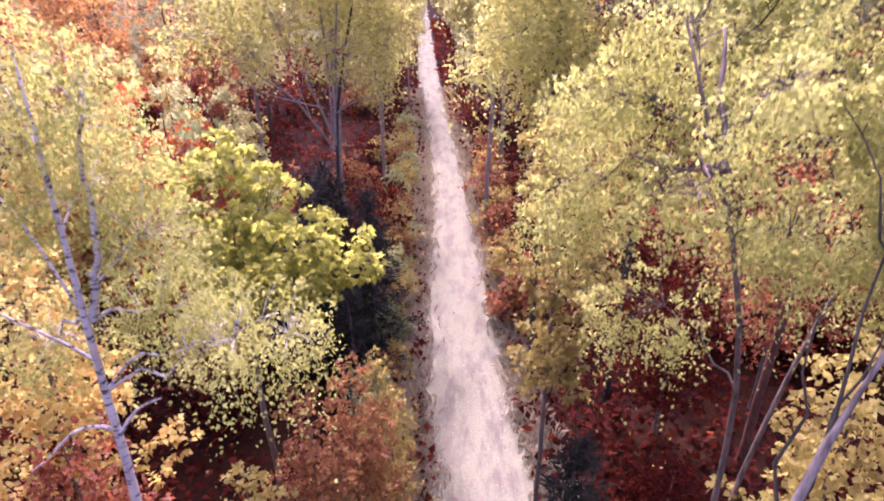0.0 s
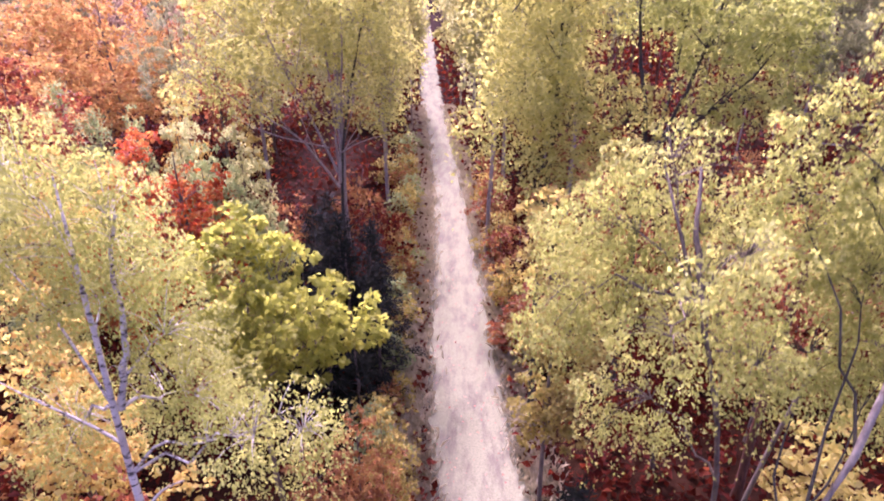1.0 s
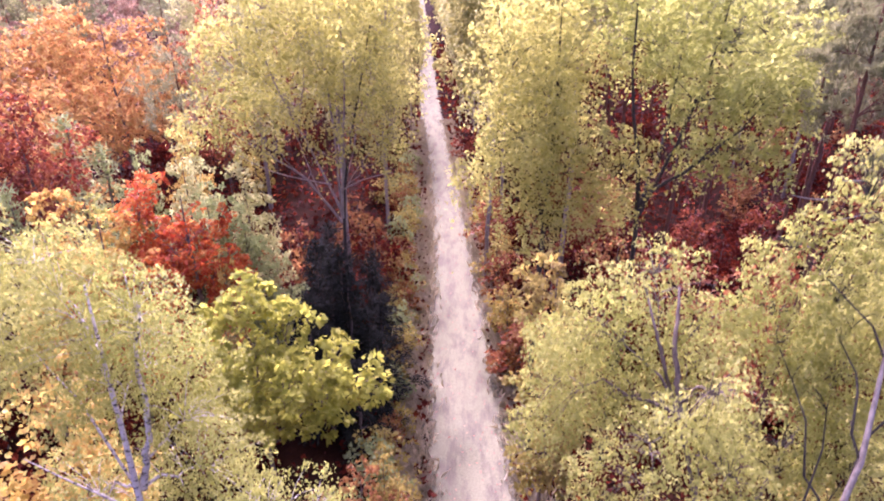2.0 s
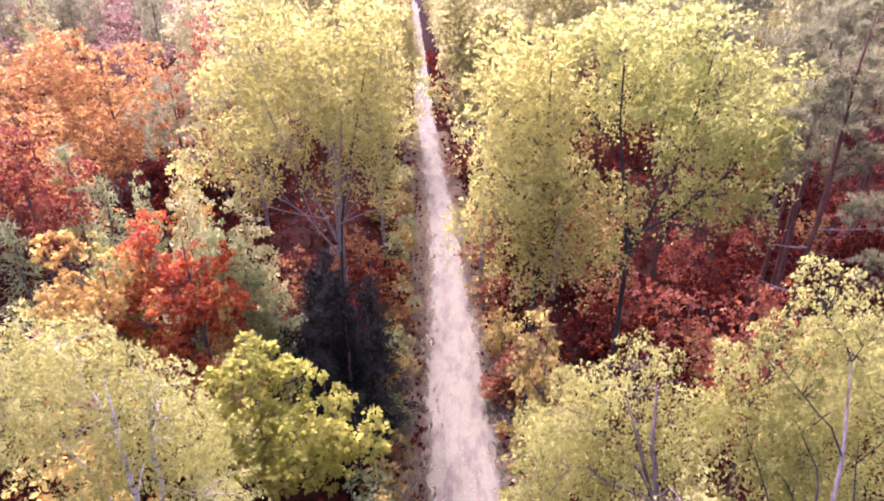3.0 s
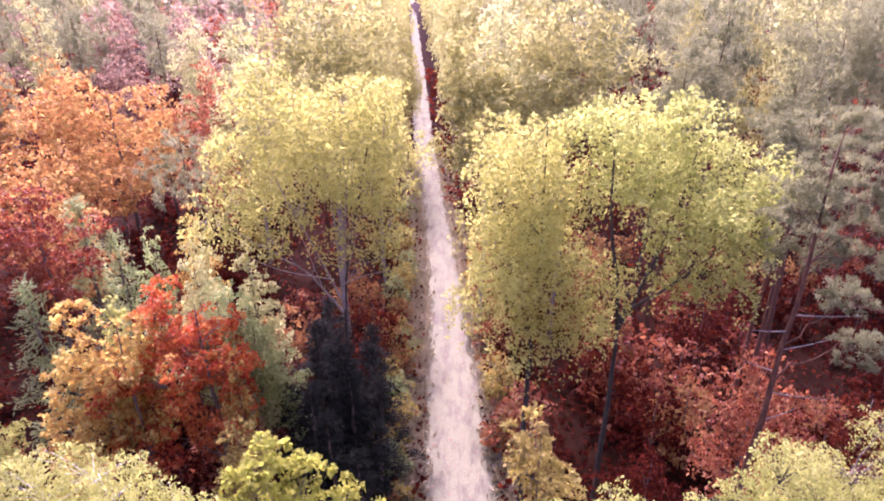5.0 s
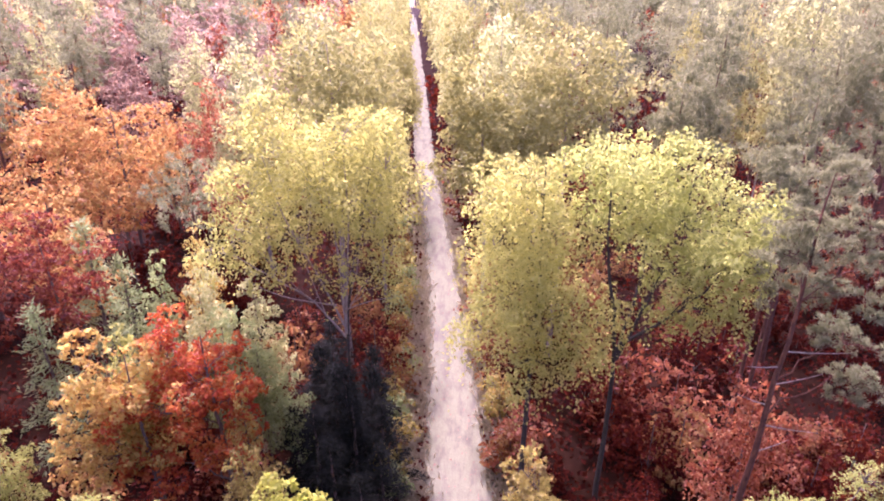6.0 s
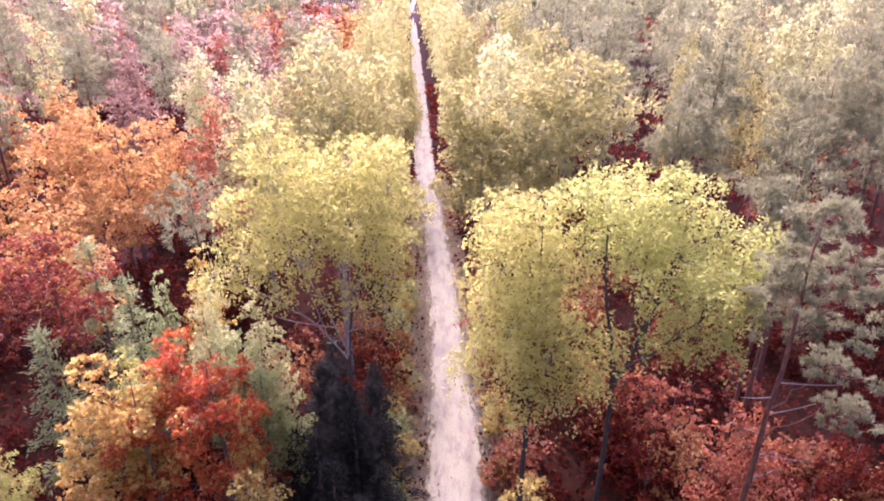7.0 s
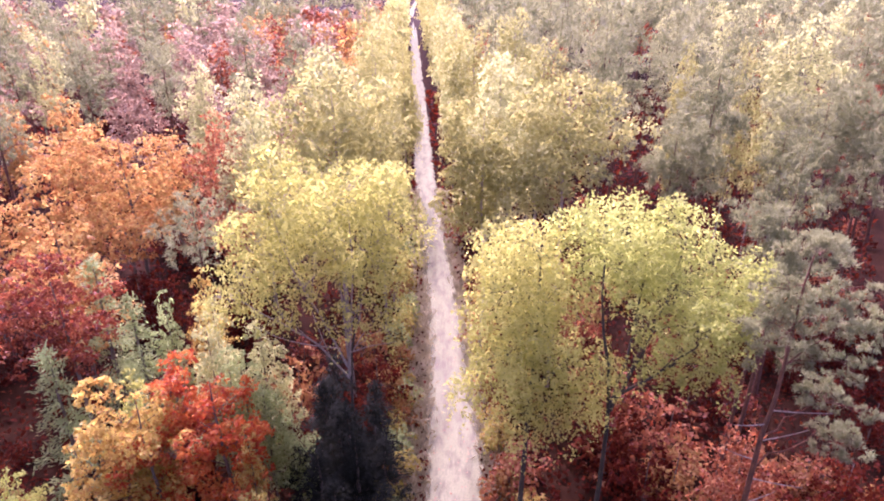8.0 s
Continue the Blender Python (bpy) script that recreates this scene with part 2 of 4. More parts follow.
def clump_spots(lobes, gap, holes):
    """Where the sprays of leaves sit: over boughs that stand out from the lobes, with gaps between. Their places and the ways that they face."""
    heart, half, away = [], [], []
    for x, y, z, wide, tall in lobes:
        size = 0.5 * (wide + tall)
        number = max(6, int(13 * (size / max(3.2 * gap, 0.5)) ** 1.3 + 6))
        d = unit(rng.normal(size=(number, 3)) + np.array([0, 0, 0.18]))
        d = d[spread_out(d, 0.34)]
        reach = 0.3 + 0.92 * rng.uniform(size=(len(d), 1)) ** 0.8
        heart.append(np.array([x, y, z]) + d * reach * np.array([wide, wide * 0.92, tall]))
        half.append(size * rng.uniform(0.14, 0.4, (len(d), 1)) * np.array([1.1, 1.1, 0.8]))
        away.append(d)
    heart, half, away = np.concatenate(heart), np.concatenate(half), np.concatenate(away)
    keep = rng.uniform(size=len(heart)) > holes
    heart, half, away = heart[keep], half[keep], away[keep]
    at, out = [], []
    for k, (c, r, w) in enumerate(zip(heart, half, away)):
        n = int(9 * (r[0] * r[2] + r[0] * r[1]) / (gap * gap)) + 6
        d = unit(rng.normal(size=(n, 3)) + w * 0.45 + np.array([0, 0, 0.3]))
        p = c + d * r * (0.55 + 0.6 * np.sqrt(rng.uniform(size=(n, 1))))
        q = (((p[:, None] - heart) / half) ** 2).sum(2)
        q[:, k] = 9
        keep = q.min(1) > 0.45
        at.append(p[keep])
        out.append(unit(d / r + w * 0.5)[keep])
    at, out = np.concatenate(at), np.concatenate(out)
    chosen = spread_out(at, gap)
    return at[chosen], out[chosen]


def dress(kind, at, out, clump, count, leaf, droop):
    """The crown's leaves, in sprays that cover each other like shingles: each spray domed, its leaves facing outwards and up."""
    n = len(at)
    size = clump * rng.uniform(0.55, 1.45, (n, 1, 1))
    if kind == "pine":
        each = 22 if leaf < 0.4 else 12
        tufts = max(2, count // (each * n))
        d = unit(rng.normal(size=(n, tufts, 3)) + out[:, None] * 0.5 + np.array([0, 0, 0.55]))
        heart = at[:, None] + d * size * np.array([1, 1, 0.55]) * rng.uniform(0.5, 1.0, (n, tufts, 1))
        way = unit(d + np.array([0, 0, 0.5]))
        tip = unit(rng.normal(size=(n, tufts, each, 3)) * 0.62 + way[:, :, None] * 0.9)
        root = heart[:, :, None] + rng.normal(size=tip.shape) * leaf * 0.22
        m = n * tufts * each
        return leaves("crown", root.reshape(-1, 3), tip.reshape(-1, 3), leaf * rng.uniform(0.7, 1.3, m), 0.17 if leaf < 0.3 else 0.22, 0.05)
    per = max(4, round(count / n))
    d = unit(rng.normal(size=(n, per, 3)) * 0.9 + out[:, None] * 0.75 + np.array([0, 0, 0.35]))
    flat = np.array([1.0, 1.0, 0.7 if kind == "birch" else 0.6])
    p = at[:, None] + d * size * flat * np.sqrt(rng.uniform(0.12, 1.0, (n, per, 1)))
    p[..., 2] -= 0.35 * (np.hypot(d[..., 0], d[..., 1]) ** 2) * size[..., 0] * (0.5 + droop)
    if kind == "birch":
        # part of the leaves hang on strands below the spray
        strands = max(2, per // 9)
        foot = unit(rng.normal(size=(n, strands, 3)) + out[:, None] * 0.8) * size * np.array([0.95, 0.95, 0.45])
        pick = rng.integers(0, strands, (n, per))
        f = rng.uniform(0, 1, (n, per)) ** 1.2
        reach = (rng.gamma(2.4, 0.32, (n, strands)) + 0.25) * (0.25 + droop) * 1.15
        row = np.arange(n)[:, None]
        hang = at[:, None] + foot[row, pick]
        hang[..., 2] -= f * reach[row, pick]
        hang += rng.normal(size=hang.shape) * leaf * 0.55
        p = np.where(rng.uniform(size=(n, per, 1)) < 0.5, hang, p)
    face = unit(d * 0.35 + np.array([0, 0, 0.35]) + rng.normal(size=d.shape) * 0.75)
    tip = d * 0.55 + np.array([0, 0, -0.55]) + rng.normal(size=d.shape) * 0.55
    tip = tip - face * (tip * face).sum(-1, keepdims=True)
    m = n * per
    return leaves("crown", p.reshape(-1, 3), tip.reshape(-1, 3), leaf * rng.uniform(0.65, 1.35, m), 0.66 if kind == "birch" else 0.78, 0.12, face.reshape(-1, 3))


def grow(kind, height, radius, base, profile, limbs, count, leaf, rise=35, trunk_r=0.13, stems=None, droop=0.0, sides=6, side_stems=0.48, lobes=None, clump=None, holes=0.12):
    """The meshes of one tree: trunk stems, main limbs and crown. base: where the crown begins, as a share of the height; lobes: the masses of the crown, where they are known."""
    if stems is None:
        w = rng.normal(size=(2,)) * 0.015 * height
        stems = [[(0, 0, -0.3), (w[0], w[1], height * 0.4), (-w[0] * 0.5, 0, height * 0.75), (0, 0, height * 0.96)]]
    trunk_parts, limb_parts, lines = [], [], []
    for place, stem in enumerate(stems):
        line = smooth_line(stem, 15)
        line[2:-1, :2] += rng.normal(size=(12, 2)) * 0.025 * trunk_r / 0.13
        k = np.linspace(0, 1, 15)
        rad = trunk_r * (1.0 if place == 0 else side_stems) * (1 - k) ** 0.75 + 0.012
        rad[0] *= 1.35
        lines.append((line, rad))
        trunk_parts.append((line[:: 2 if sides < 6 else 1], rad[:: 2 if sides < 6 else 1], sides + 2))
    clump = clump or 0.12 * radius + 0.1
    if kind == "spruce":
        line, rad = lines[0]
        at, out = [], []
        for b in range(limbs):
            s = (b + rng.uniform(0.1, 0.9)) / limbs
            z = height * (base + (0.98 - base) * s)
            start = np.array([np.interp(z, line[:, 2], line[:, c]) for c in range(3)])
            size = radius * np.interp(s, *PROFILE[profile]) * rng.uniform(0.75, 1.15)
            turn, up = b * 2.4 + rng.uniform(-0.5, 0.5), radians(rng.uniform(-25, -5) + 40 * s)
            way = np.array([math.cos(turn) * math.cos(up), math.sin(turn) * math.cos(up), math.sin(up)])
            q = np.linspace(0, 1, 6)[:, None]
            limb = start + way * size * q
            if size > 0.35:
                limb_parts.append([(limb, (0.3 * np.interp(z, line[:, 2], rad) + 0.006) * (1 - 0.8 * q[:, 0]), 4)])
            for f in np.arange(0.35, 1.01, 0.18 / max(size, 0.3)):
                at.append(start + way * size * f + rng.normal(size=3) * 0.06)
                out.append(way)
        at, out = np.array(at), np.array(out)
        n, per = len(at), max(4, count // len(at))
        tip = unit(rng.normal(size=(n, per, 3)) * 0.6 + out[:, None] + np.array([0, 0, -0.1]))
        root = at[:, None] + rng.normal(size=(n, per, 3)) * 0.11
        crown = leaves("crown", root.reshape(-1, 3), tip.reshape(-1, 3), leaf * rng.uniform(0.7, 1.3, n * per), 0.25, 0.05)
        return dict(line=trunk_parts[0][0], trunk=[tubes("trunk", [t]) for t in trunk_parts], limb=limb_parts, crown=crown)
    if lobes is None:
        lobes = usual_lobes(height, radius, base, profile, limbs)
        if kind == "pine":
            lobes = [(x, y, z, w * 0.95, h * 0.55) for x, y, z, w, h in lobes]
    at, out = clump_spots(lobes, clump * (1.15 if kind == "pine" else 1.45), holes)
    heart = np.array(lobes)[:, :3]
    owner = ((at[:, None] - heart) ** 2).sum(2).argmin(1)
    for k, goal in enumerate(heart):
        # each mass of the crown hangs on a limb from the nearest stem
        best = None
        for line, rad in lines:
            gap = np.hypot(*(line[:, :2] - goal[:2]).T)
            low = goal[2] - gap * math.tan(radians(rise)) - 0.3 * lobes[k][4]
            i = int(np.abs(line[:, 2] - low).argmin())
            if best is None or gap[i] < best[0]:
                best = (gap[i], line[i], rad[i])
        far, start, thick = best
        q = np.linspace(0, 1, 7)[:, None]
        limb = start + (goal - start) * q + np.array([0, 0, 0.12]) * far * np.sin(np.pi * q)
        limb[1:-1] += rng.normal(size=(5, 3)) * 0.04 * far
        parts = [(limb, (0.36 * thick + 0.006) * (1 - 0.85 * q[:, 0]), 5)]
        for c in rng.permutation(np.flatnonzero(owner == k))[:26]:
            o = limb[1 + int(((limb[1:] - at[c] + np.array([0, 0, 0.3 * clump])) ** 2).sum(1).argmin())]
            g = np.linspace(0, 1, 4)[:, None]
            twig = o + (at[c] - o) * g + np.array([0, 0, 0.1]) * np.sin(np.pi * g)
            parts.append((twig, (0.003 + 0.035 * clump) * (1 - 0.75 * g[:, 0]), 3))
        limb_parts.append(parts)
    return dict(line=trunk_parts[0][0], trunk=[tubes("trunk", [t]) for t in trunk_parts], limb=limb_parts, crown=dress(kind, at, out, clump, count, leaf, droop))


def finish(tree, split, limbs=10):
    """Limbs become a mesh each where they show well, one for the whole crown where they don't."""
    parts = tree["limb"]
    if not split:
        keep = sorted(parts, key=lambda p: -np.linalg.norm(p[0][0][-1] - p[0][0][0]))
        parts = [[(p[0][0][::2], p[0][1][::2], 3)] for p in keep[:limbs]]
    tree["limb"] = [tubes("limb", p) for p in parts]
    return tree


def hung(name, me, mat, parent, label=""):
    ob = new(name, me)
    if not me.materials:
        me.materials.append(mat)
    ob.material_slots[0].link = "OBJECT"
    ob.material_slots[0].material = mat
    ob.parent = parent
    if label:
        ob["label"] = label
    return ob


def plant(tree, name, label, category, x, y, leaf, bark, scale=1.0, turn=0.0, group="", wide=1.0, limb_bark=None):
    top = new(name)
    top.matrix_world = pose(x, y, ground_at(x, y), 0, 0, turn) @ Matrix.Diagonal((scale * wide, scale * wide, scale, 1))
    tagged(top, label, category, group)
    for me in tree["trunk"]:
        hung("trunk", me, bark, top)
    for me in tree["limb"]:
        hung("limb", me, limb_bark or bark, top)
    hung("crown", tree["crown"], LEAF[leaf], top)
    return top


# ---- ground and track ----
TRACK_Y = [-60, 8, 14, 17, 24, 31, 40, 50, 78, 95, 140, 218, 400]
TRACK_X = [1.2, 1.35, 1.25, 0.95, 0.75, 0.65, 0.35, -0.15, -1.7, -2.3, -4.0, -7.1, -14.0]


def track_x(y):
    return float(np.interp(y, TRACK_Y, TRACK_X))


def ground_at(x, y):
    far = max(0.0, abs(x - track_x(y)) - 2.0)
    return (0.16 * min(far, 1.5) / 1.5) + 0.35 * noise.noise((x * 0.09, y * 0.09, 0.0)) * min(far / 4, 1.0)


def build_ground():
    xs = np.r_[-3000, -900, -400, np.arange(-160, -30, 6), np.arange(-30, 30, 0.75), np.arange(30, 161, 6), 400, 900, 3000]
    ys = np.r_[-3000, -600, -150, np.arange(-60, 4, 5), np.arange(4, 70, 0.75), np.arange(70, 260, 5), 400, 900, 3000]
    verts = [(x, y, ground_at(x, y) - 0.02) for y in ys for x in xs]
    w = len(xs)
    tris = []
    for j in range(len(ys) - 1):
        for i in range(w - 1):
            a = j * w + i
            tris += [(a, a + 1, a + w + 1), (a, a + w + 1, a + w)]
    me = tri_mesh("ground", np.array(verts), np.array(tris))
    me.polygons.foreach_set("use_smooth", np.ones(len(me.polygons), bool))
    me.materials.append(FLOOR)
    tagged(new("ground", me), "forest floor of brown and dark red leaf litter, shade in its colour", "ground", "", "structure")
    # the track, a low worn bed with two ruts and a ragged edge
    ys = np.r_[np.arange(-60, 6, 0.3), np.arange(6, 60, 0.2), np.arange(60, 110, 0.4), np.arange(110, 520, 2.0)]
    across = np.array([-1, -0.93, -0.75, -0.55, -0.4, -0.2, 0, 0.2, 0.4, 0.55, 0.75, 0.93, 1.0])
    relief = np.array([-0.03, 0.02, 0.045, 0.02, 0.01, 0.04, 0.06, 0.04, 0.01, 0.02, 0.045, 0.02, -0.03])
    verts = []
    for y in ys:
        wider = float(np.interp(y, [8, 12, 26, 36], [0.0, 0.36, 0.36, 0.0]))
        left = 1.8 + wider + 0.35 * noise.noise((0, y * 0.5, 3)) + 0.75 * noise.noise((0, y * 1.7, 7)) + 0.45 * noise.noise((0, y * 4.7, 2))
        right = 1.75 + 0.8 * wider + 0.35 * noise.noise((9, y * 0.5, 3)) + 0.75 * noise.noise((9, y * 1.7, 7)) + 0.45 * noise.noise((9, y * 4.7, 2))
        for a, h in zip(across, relief):
            x = track_x(y) + a * (left if a < 0 else right) * (0.72 if y > 58 else 1.0)
            verts.append((x, y, h + 0.02 * noise.noise((x * 1.5, y * 1.5, 1))))
    w, tris = len(across), []
    for j in range(len(ys) - 1):
        for i in range(w - 1):
            a = j * w + i
            tris += [(a, a + 1, a + w + 1), (a, a + w + 1, a + w)]
    me = tri_mesh("road", np.array(verts), np.array(tris))
    me.polygons.foreach_set("use_smooth", np.ones(len(me.polygons), bool))
    me.materials.append(SAND)
    tagged(new("road", me), "pale sandy forest track with faint wheel ruts", "road", "", "structure")


build_ground()


# ---- the trees beside the track that the camera rises past ----
birch_bank = finish(grow("birch", 14.4, 2.1, 0.62, "round", 24, 42000, 0.05, 30, 0.10, droop=0.45, side_stems=0.4, clump=0.12,
    lobes=[(-1.4, 1.2, 13.5, 0.68, 0.70), (0.2, 0.5, 13.1, 0.73, 0.77), (-2.4, 1.3, 13.0, 0.71, 0.96), (-0.6, 0.6, 12.9, 0.94, 1.02), (-0.1, 0.9, 12.0, 1.1, 0.75),
           (0.7, 0.2, 11.6, 0.62, 0.64), (0.7, 0.6, 10.3, 0.85, 0.66), (2.0, -0.8, 10.8, 0.71, 0.53), (2.6, -0.8, 10.9, 0.35, 0.51), (-1.1, 0.6, 9.8, 0.9, 0.4)],
    stems=[[(0.6, -1.2, -0.3), (0.45, -0.9, 5), (0.2, -0.5, 9.0), (0.0, 0.0, 10.9), (-0.1, 0.1, 12.3), (-0.15, 0.2, 13.7)],
           [(0.02, -0.05, 10.6), (0.3, 0.1, 11.6), (0.15, 0.3, 12.4), (0.3, 0.5, 13.3)]]), True)
bank = plant(birch_bank, "birch_tree", "tall white-barked birch with lime-yellow hanging leaves", "tree", -4.25, 6.4, "lime", BIRCH_BARK)
for line in ([(0.25, -0.6, 9.4), (-0.1, -0.5, 9.42), (-0.45, -0.55, 9.2), (-0.62, -0.6, 8.9), (-0.9, -0.65, 8.75)],
             [(0.0, -0.1, 10.0), (-0.6, 0.15, 10.2), (-1.1, 0.2, 10.4), (-1.8, 0.3, 10.8)],
             [(0.3, -0.6, 9.3), (0.55, -0.5, 9.65), (0.85, -0.45, 9.75)]):
    hung("limb", tubes("limb", [(smooth_line(line, 8), np.linspace(0.03, 0.008, 8), 5)]), BIRCH_BARK, bank, "bare pale branch")
near_right = finish(grow("birch", 15.0, 1.6, 0.70, "round", 20, 24000, 0.048, 40, 0.055, droop=0.3, clump=0.095, holes=0.4,
    lobes=[(0.0, 1.4, 14.1, 0.68, 0.62), (-0.5, 1.4, 13.4, 0.71, 0.56), (0.4, 1.2, 13.3, 0.70, 0.64), (-0.3, 1.3, 12.4, 0.88, 0.50), (0.7, 1.1, 12.2, 0.6, 0.5), (-1.0, 1.7, 12.3, 0.43, 0.73), (0.2, 1.3, 11.0, 0.8, 0.35), (0.0, -0.5, 13.9, 0.36, 0.4), (-0.4, -0.3, 13.0, 0.4, 0.4), (0.5, -0.2, 12.6, 0.36, 0.45)],
    stems=[[(1.6, 1.5, -0.3), (1.4, 1.2, 6), (1.1, 0.8, 9.5), (0.75, 0.45, 11.2), (0.46, 0.33, 12.05), (0.05, 0.3, 13.0), (-0.2, 0.6, 13.7), (-0.25, 0.9, 14.2)],
           [(0.1, 0.3, 13.0), (0.1, 0.7, 13.6), (0.2, 1.1, 14.1)]]), True)
plant(near_right, "birch_tree", "slender birch with thinning lime-yellow leaves", "tree", 2.4, 4.9, "lime", DARK_BARK)
near_lean = finish(grow("birch", 15.6, 1.8, 0.70, "round", 20, 25000, 0.048, 40, 0.075, droop=0.3, clump=0.095, holes=0.34,
    lobes=[(0.4, 0.3, 15.1, 0.53, 0.45), (0.0, 0.6, 14.4, 0.57, 0.37), (1.0, 0.3, 14.7, 0.47, 0.39), (0.4, 0.3, 13.9, 0.78, 0.34), (-0.1, 0.5, 13.6, 0.59, 0.36), (1.5, 0.2, 13.9, 0.56, 0.58), (0.6, 0.2, 12.9, 0.57, 0.73), (0.2, 0.2, 11.9, 0.60, 0.71), (1.0, 0.0, 11.7, 0.46, 0.65)],
    stems=[[(-1.0, -1.7, -0.3), (-0.9, -1.65, 8), (-0.75, -1.6, 10.4), (-0.6, -1.54, 11.3), (0.0, -1.3, 12.2), (0.6, -0.8, 13.0), (0.9, -0.1, 13.9), (0.8, 0.2, 14.5)]]), True)
plant(near_lean, "birch_tree", "leaning grey-stemmed birch with pale lime-yellow leaves", "tree", 3.9, 5.6, "lime", GREY_BARK, limb_bark=SHADED_DARK_BARK)
plant(near_right, "birch_tree", "slender birch with lime-yellow leaves", "tree", 7.2, 8.0, "lime", DARK_BARK, 0.98, 130)
oak_young = finish(grow("oak", 10.7, 1.6, 0.56, "round", 26, 8000, 0.13, 25, 0.10, clump=0.17, holes=0.08,
    lobes=[(-0.3, 0.3, 10.9, 0.61, 0.73), (0.5, 0.3, 10.4, 0.73, 0.61), (1.3, 0.3, 9.8, 0.74, 0.48), (-0.1, 0.1, 9.4, 0.95, 0.54), (1.1, 0.2, 9.0, 0.98, 0.32), (2.0, 0.4, 9.3, 0.38, 0.53), (0.6, -0.1, 9.7, 0.7, 0.6), (0.3, 0.6, 8.6, 1.1, 0.6)]), True)
oak_small = finish(grow("oak", 11.4, 2.2, 0.3, "tall", 11, 4400, 0.17, 30, 0.10, clump=0.24), False)
plant(oak_young, "oak_tree", "young oak with olive-yellow leaves beside the track", "tree", -3.65, 9.9, "moss", DARK_BARK)
slim = finish(grow("oak", 12.0, 0.62, 0.3, "tall", 18, 5200, 0.12, 40, 0.06, clump=0.19, lobes=[(-0.3, -0.2, 11.5, 0.5, 0.63), (-0.2, -0.2, 10.2, 0.62, 0.79), (0.1, -0.1, 8.5, 0.8, 1.00), (0.0, 0.0, 6.6, 0.8, 0.9)]), True)
plant(slim, "young_tree", "slim young tree with golden-olive leaves beside the track", "tree", 2.3, 11.1, "olive", DARK_BARK)

plant(oak_small, "oak_tree", "young oak with amber leaves behind the birch", "tree", -7.8, 9.9, "amber", DARK_BARK, 0.88, 80)
plant(oak_small, "oak_tree", "young oak with olive leaves below the birches", "tree", 6.3, 7.4, "olive", DARK_BARK, 0.8, 310)
for x, y, size, wide, leaf, say in ((-1.9, 10.4, 0.6, 0.9, "rust", "rust-brown"), (-1.5, 11.4, 0.56, 0.7, "olive", "olive-brown"), (-2.6, 9.4, 0.6, 1.1, "rust", "rust-brown"), (-2.0, 9.0, 0.5, 1.1, "rust", "rust-brown"),
                                    (-3.6, 8.3, 0.52, 1.2, "olive", "olive"), (-2.3, 8.0, 0.46, 1.3, "rust", "rust-brown")):
    plant(oak_small, "oak_tree", "small oak with " + say + " leaves beside the track", "tree", x, y, leaf, DARK_BARK, size, 40 * x, wide=wide)

# ---- the two great birches and the many-stemmed birch further on ----
weeping = finish(grow("birch", 17.6, 3.1, 0.46, "round", 38, 22500, 0.12, 45, 0.12, droop=0.85, clump=0.22, holes=0.14,
    lobes=[(-0.6, -0.2, 16.5, 1.33, 1.24), (-1.5, -0.6, 14.9, 1.17, 1.53), (0.1, -0.7, 14.5, 1.35, 1.73), (-1.0, -0.8, 12.7, 1.40, 1.83), (0.6, -1.0, 12.1, 1.31, 1.88), (1.9, -0.7, 11.6, 0.86, 1.54), (-0.4, -1.0, 10.4, 1.07, 0.96),
           (-0.4, 1.4, 15.0, 1.4, 1.6), (0.2, 1.2, 12.4, 1.5, 1.8)]), True)
plant(weeping, "birch_tree", "weeping birch with golden-yellow leaves beside the track", "tree", 3.2, 18.0, "gold", SHADED_DARK_BARK)
spreading = finish(grow("birch", 17.2, 3.5, 0.46, "round", 52, 25000, 0.12, 38, 0.12, droop=0.42, clump=0.22, side_stems=0.4, holes=0.12,
    lobes=[(-1.2, -0.4, 16.4, 1.53, 1.33), (0.9, -0.2, 16.5, 1.45, 1.15), (2.6, -0.2, 15.2, 1.21, 1.11), (1.1, -1.0, 14.8, 1.71, 1.17), (3.0, -0.8, 13.5, 0.94, 1.30), (1.7, -1.2, 12.1, 1.42, 0.57), (0.0, 0.6, 14.6, 0.97, 1.22),
           (0.4, 1.8, 15.2, 1.6, 1.4), (2.2, 1.4, 13.2, 1.3, 1.2), (1.9, -1.0, 13.4, 1.2, 0.8), (0.4, -1.6, 13.6, 0.8, 0.7)],
    stems=[[(-0.6, -1.0, -0.3), (-0.6, -1.2, 8), (-0.6, -1.4, 11), (-1.2, -0.6, 14), (-1.0, 0.2, 16.6)],
           [(-0.6, -1.25, 10.2), (0.2, -1.0, 12), (1.0, -0.8, 14.5), (1.3, -0.6, 16.4)],
           [(-0.6, -1.3, 10.5), (0.4, 0.2, 12.5), (0.8, 1.0, 16.2)],
           [(-0.6, -1.35, 10.8), (0.6, -1.3, 11.6), (1.8, -1.3, 12.6), (2.6, -1.2, 13.8)]]), True)
plant(spreading, "birch_tree", "broad forked birch with lime-yellow leaves", "tree", 6.4, 18.4, "lemon", SHADED_DARK_BARK)
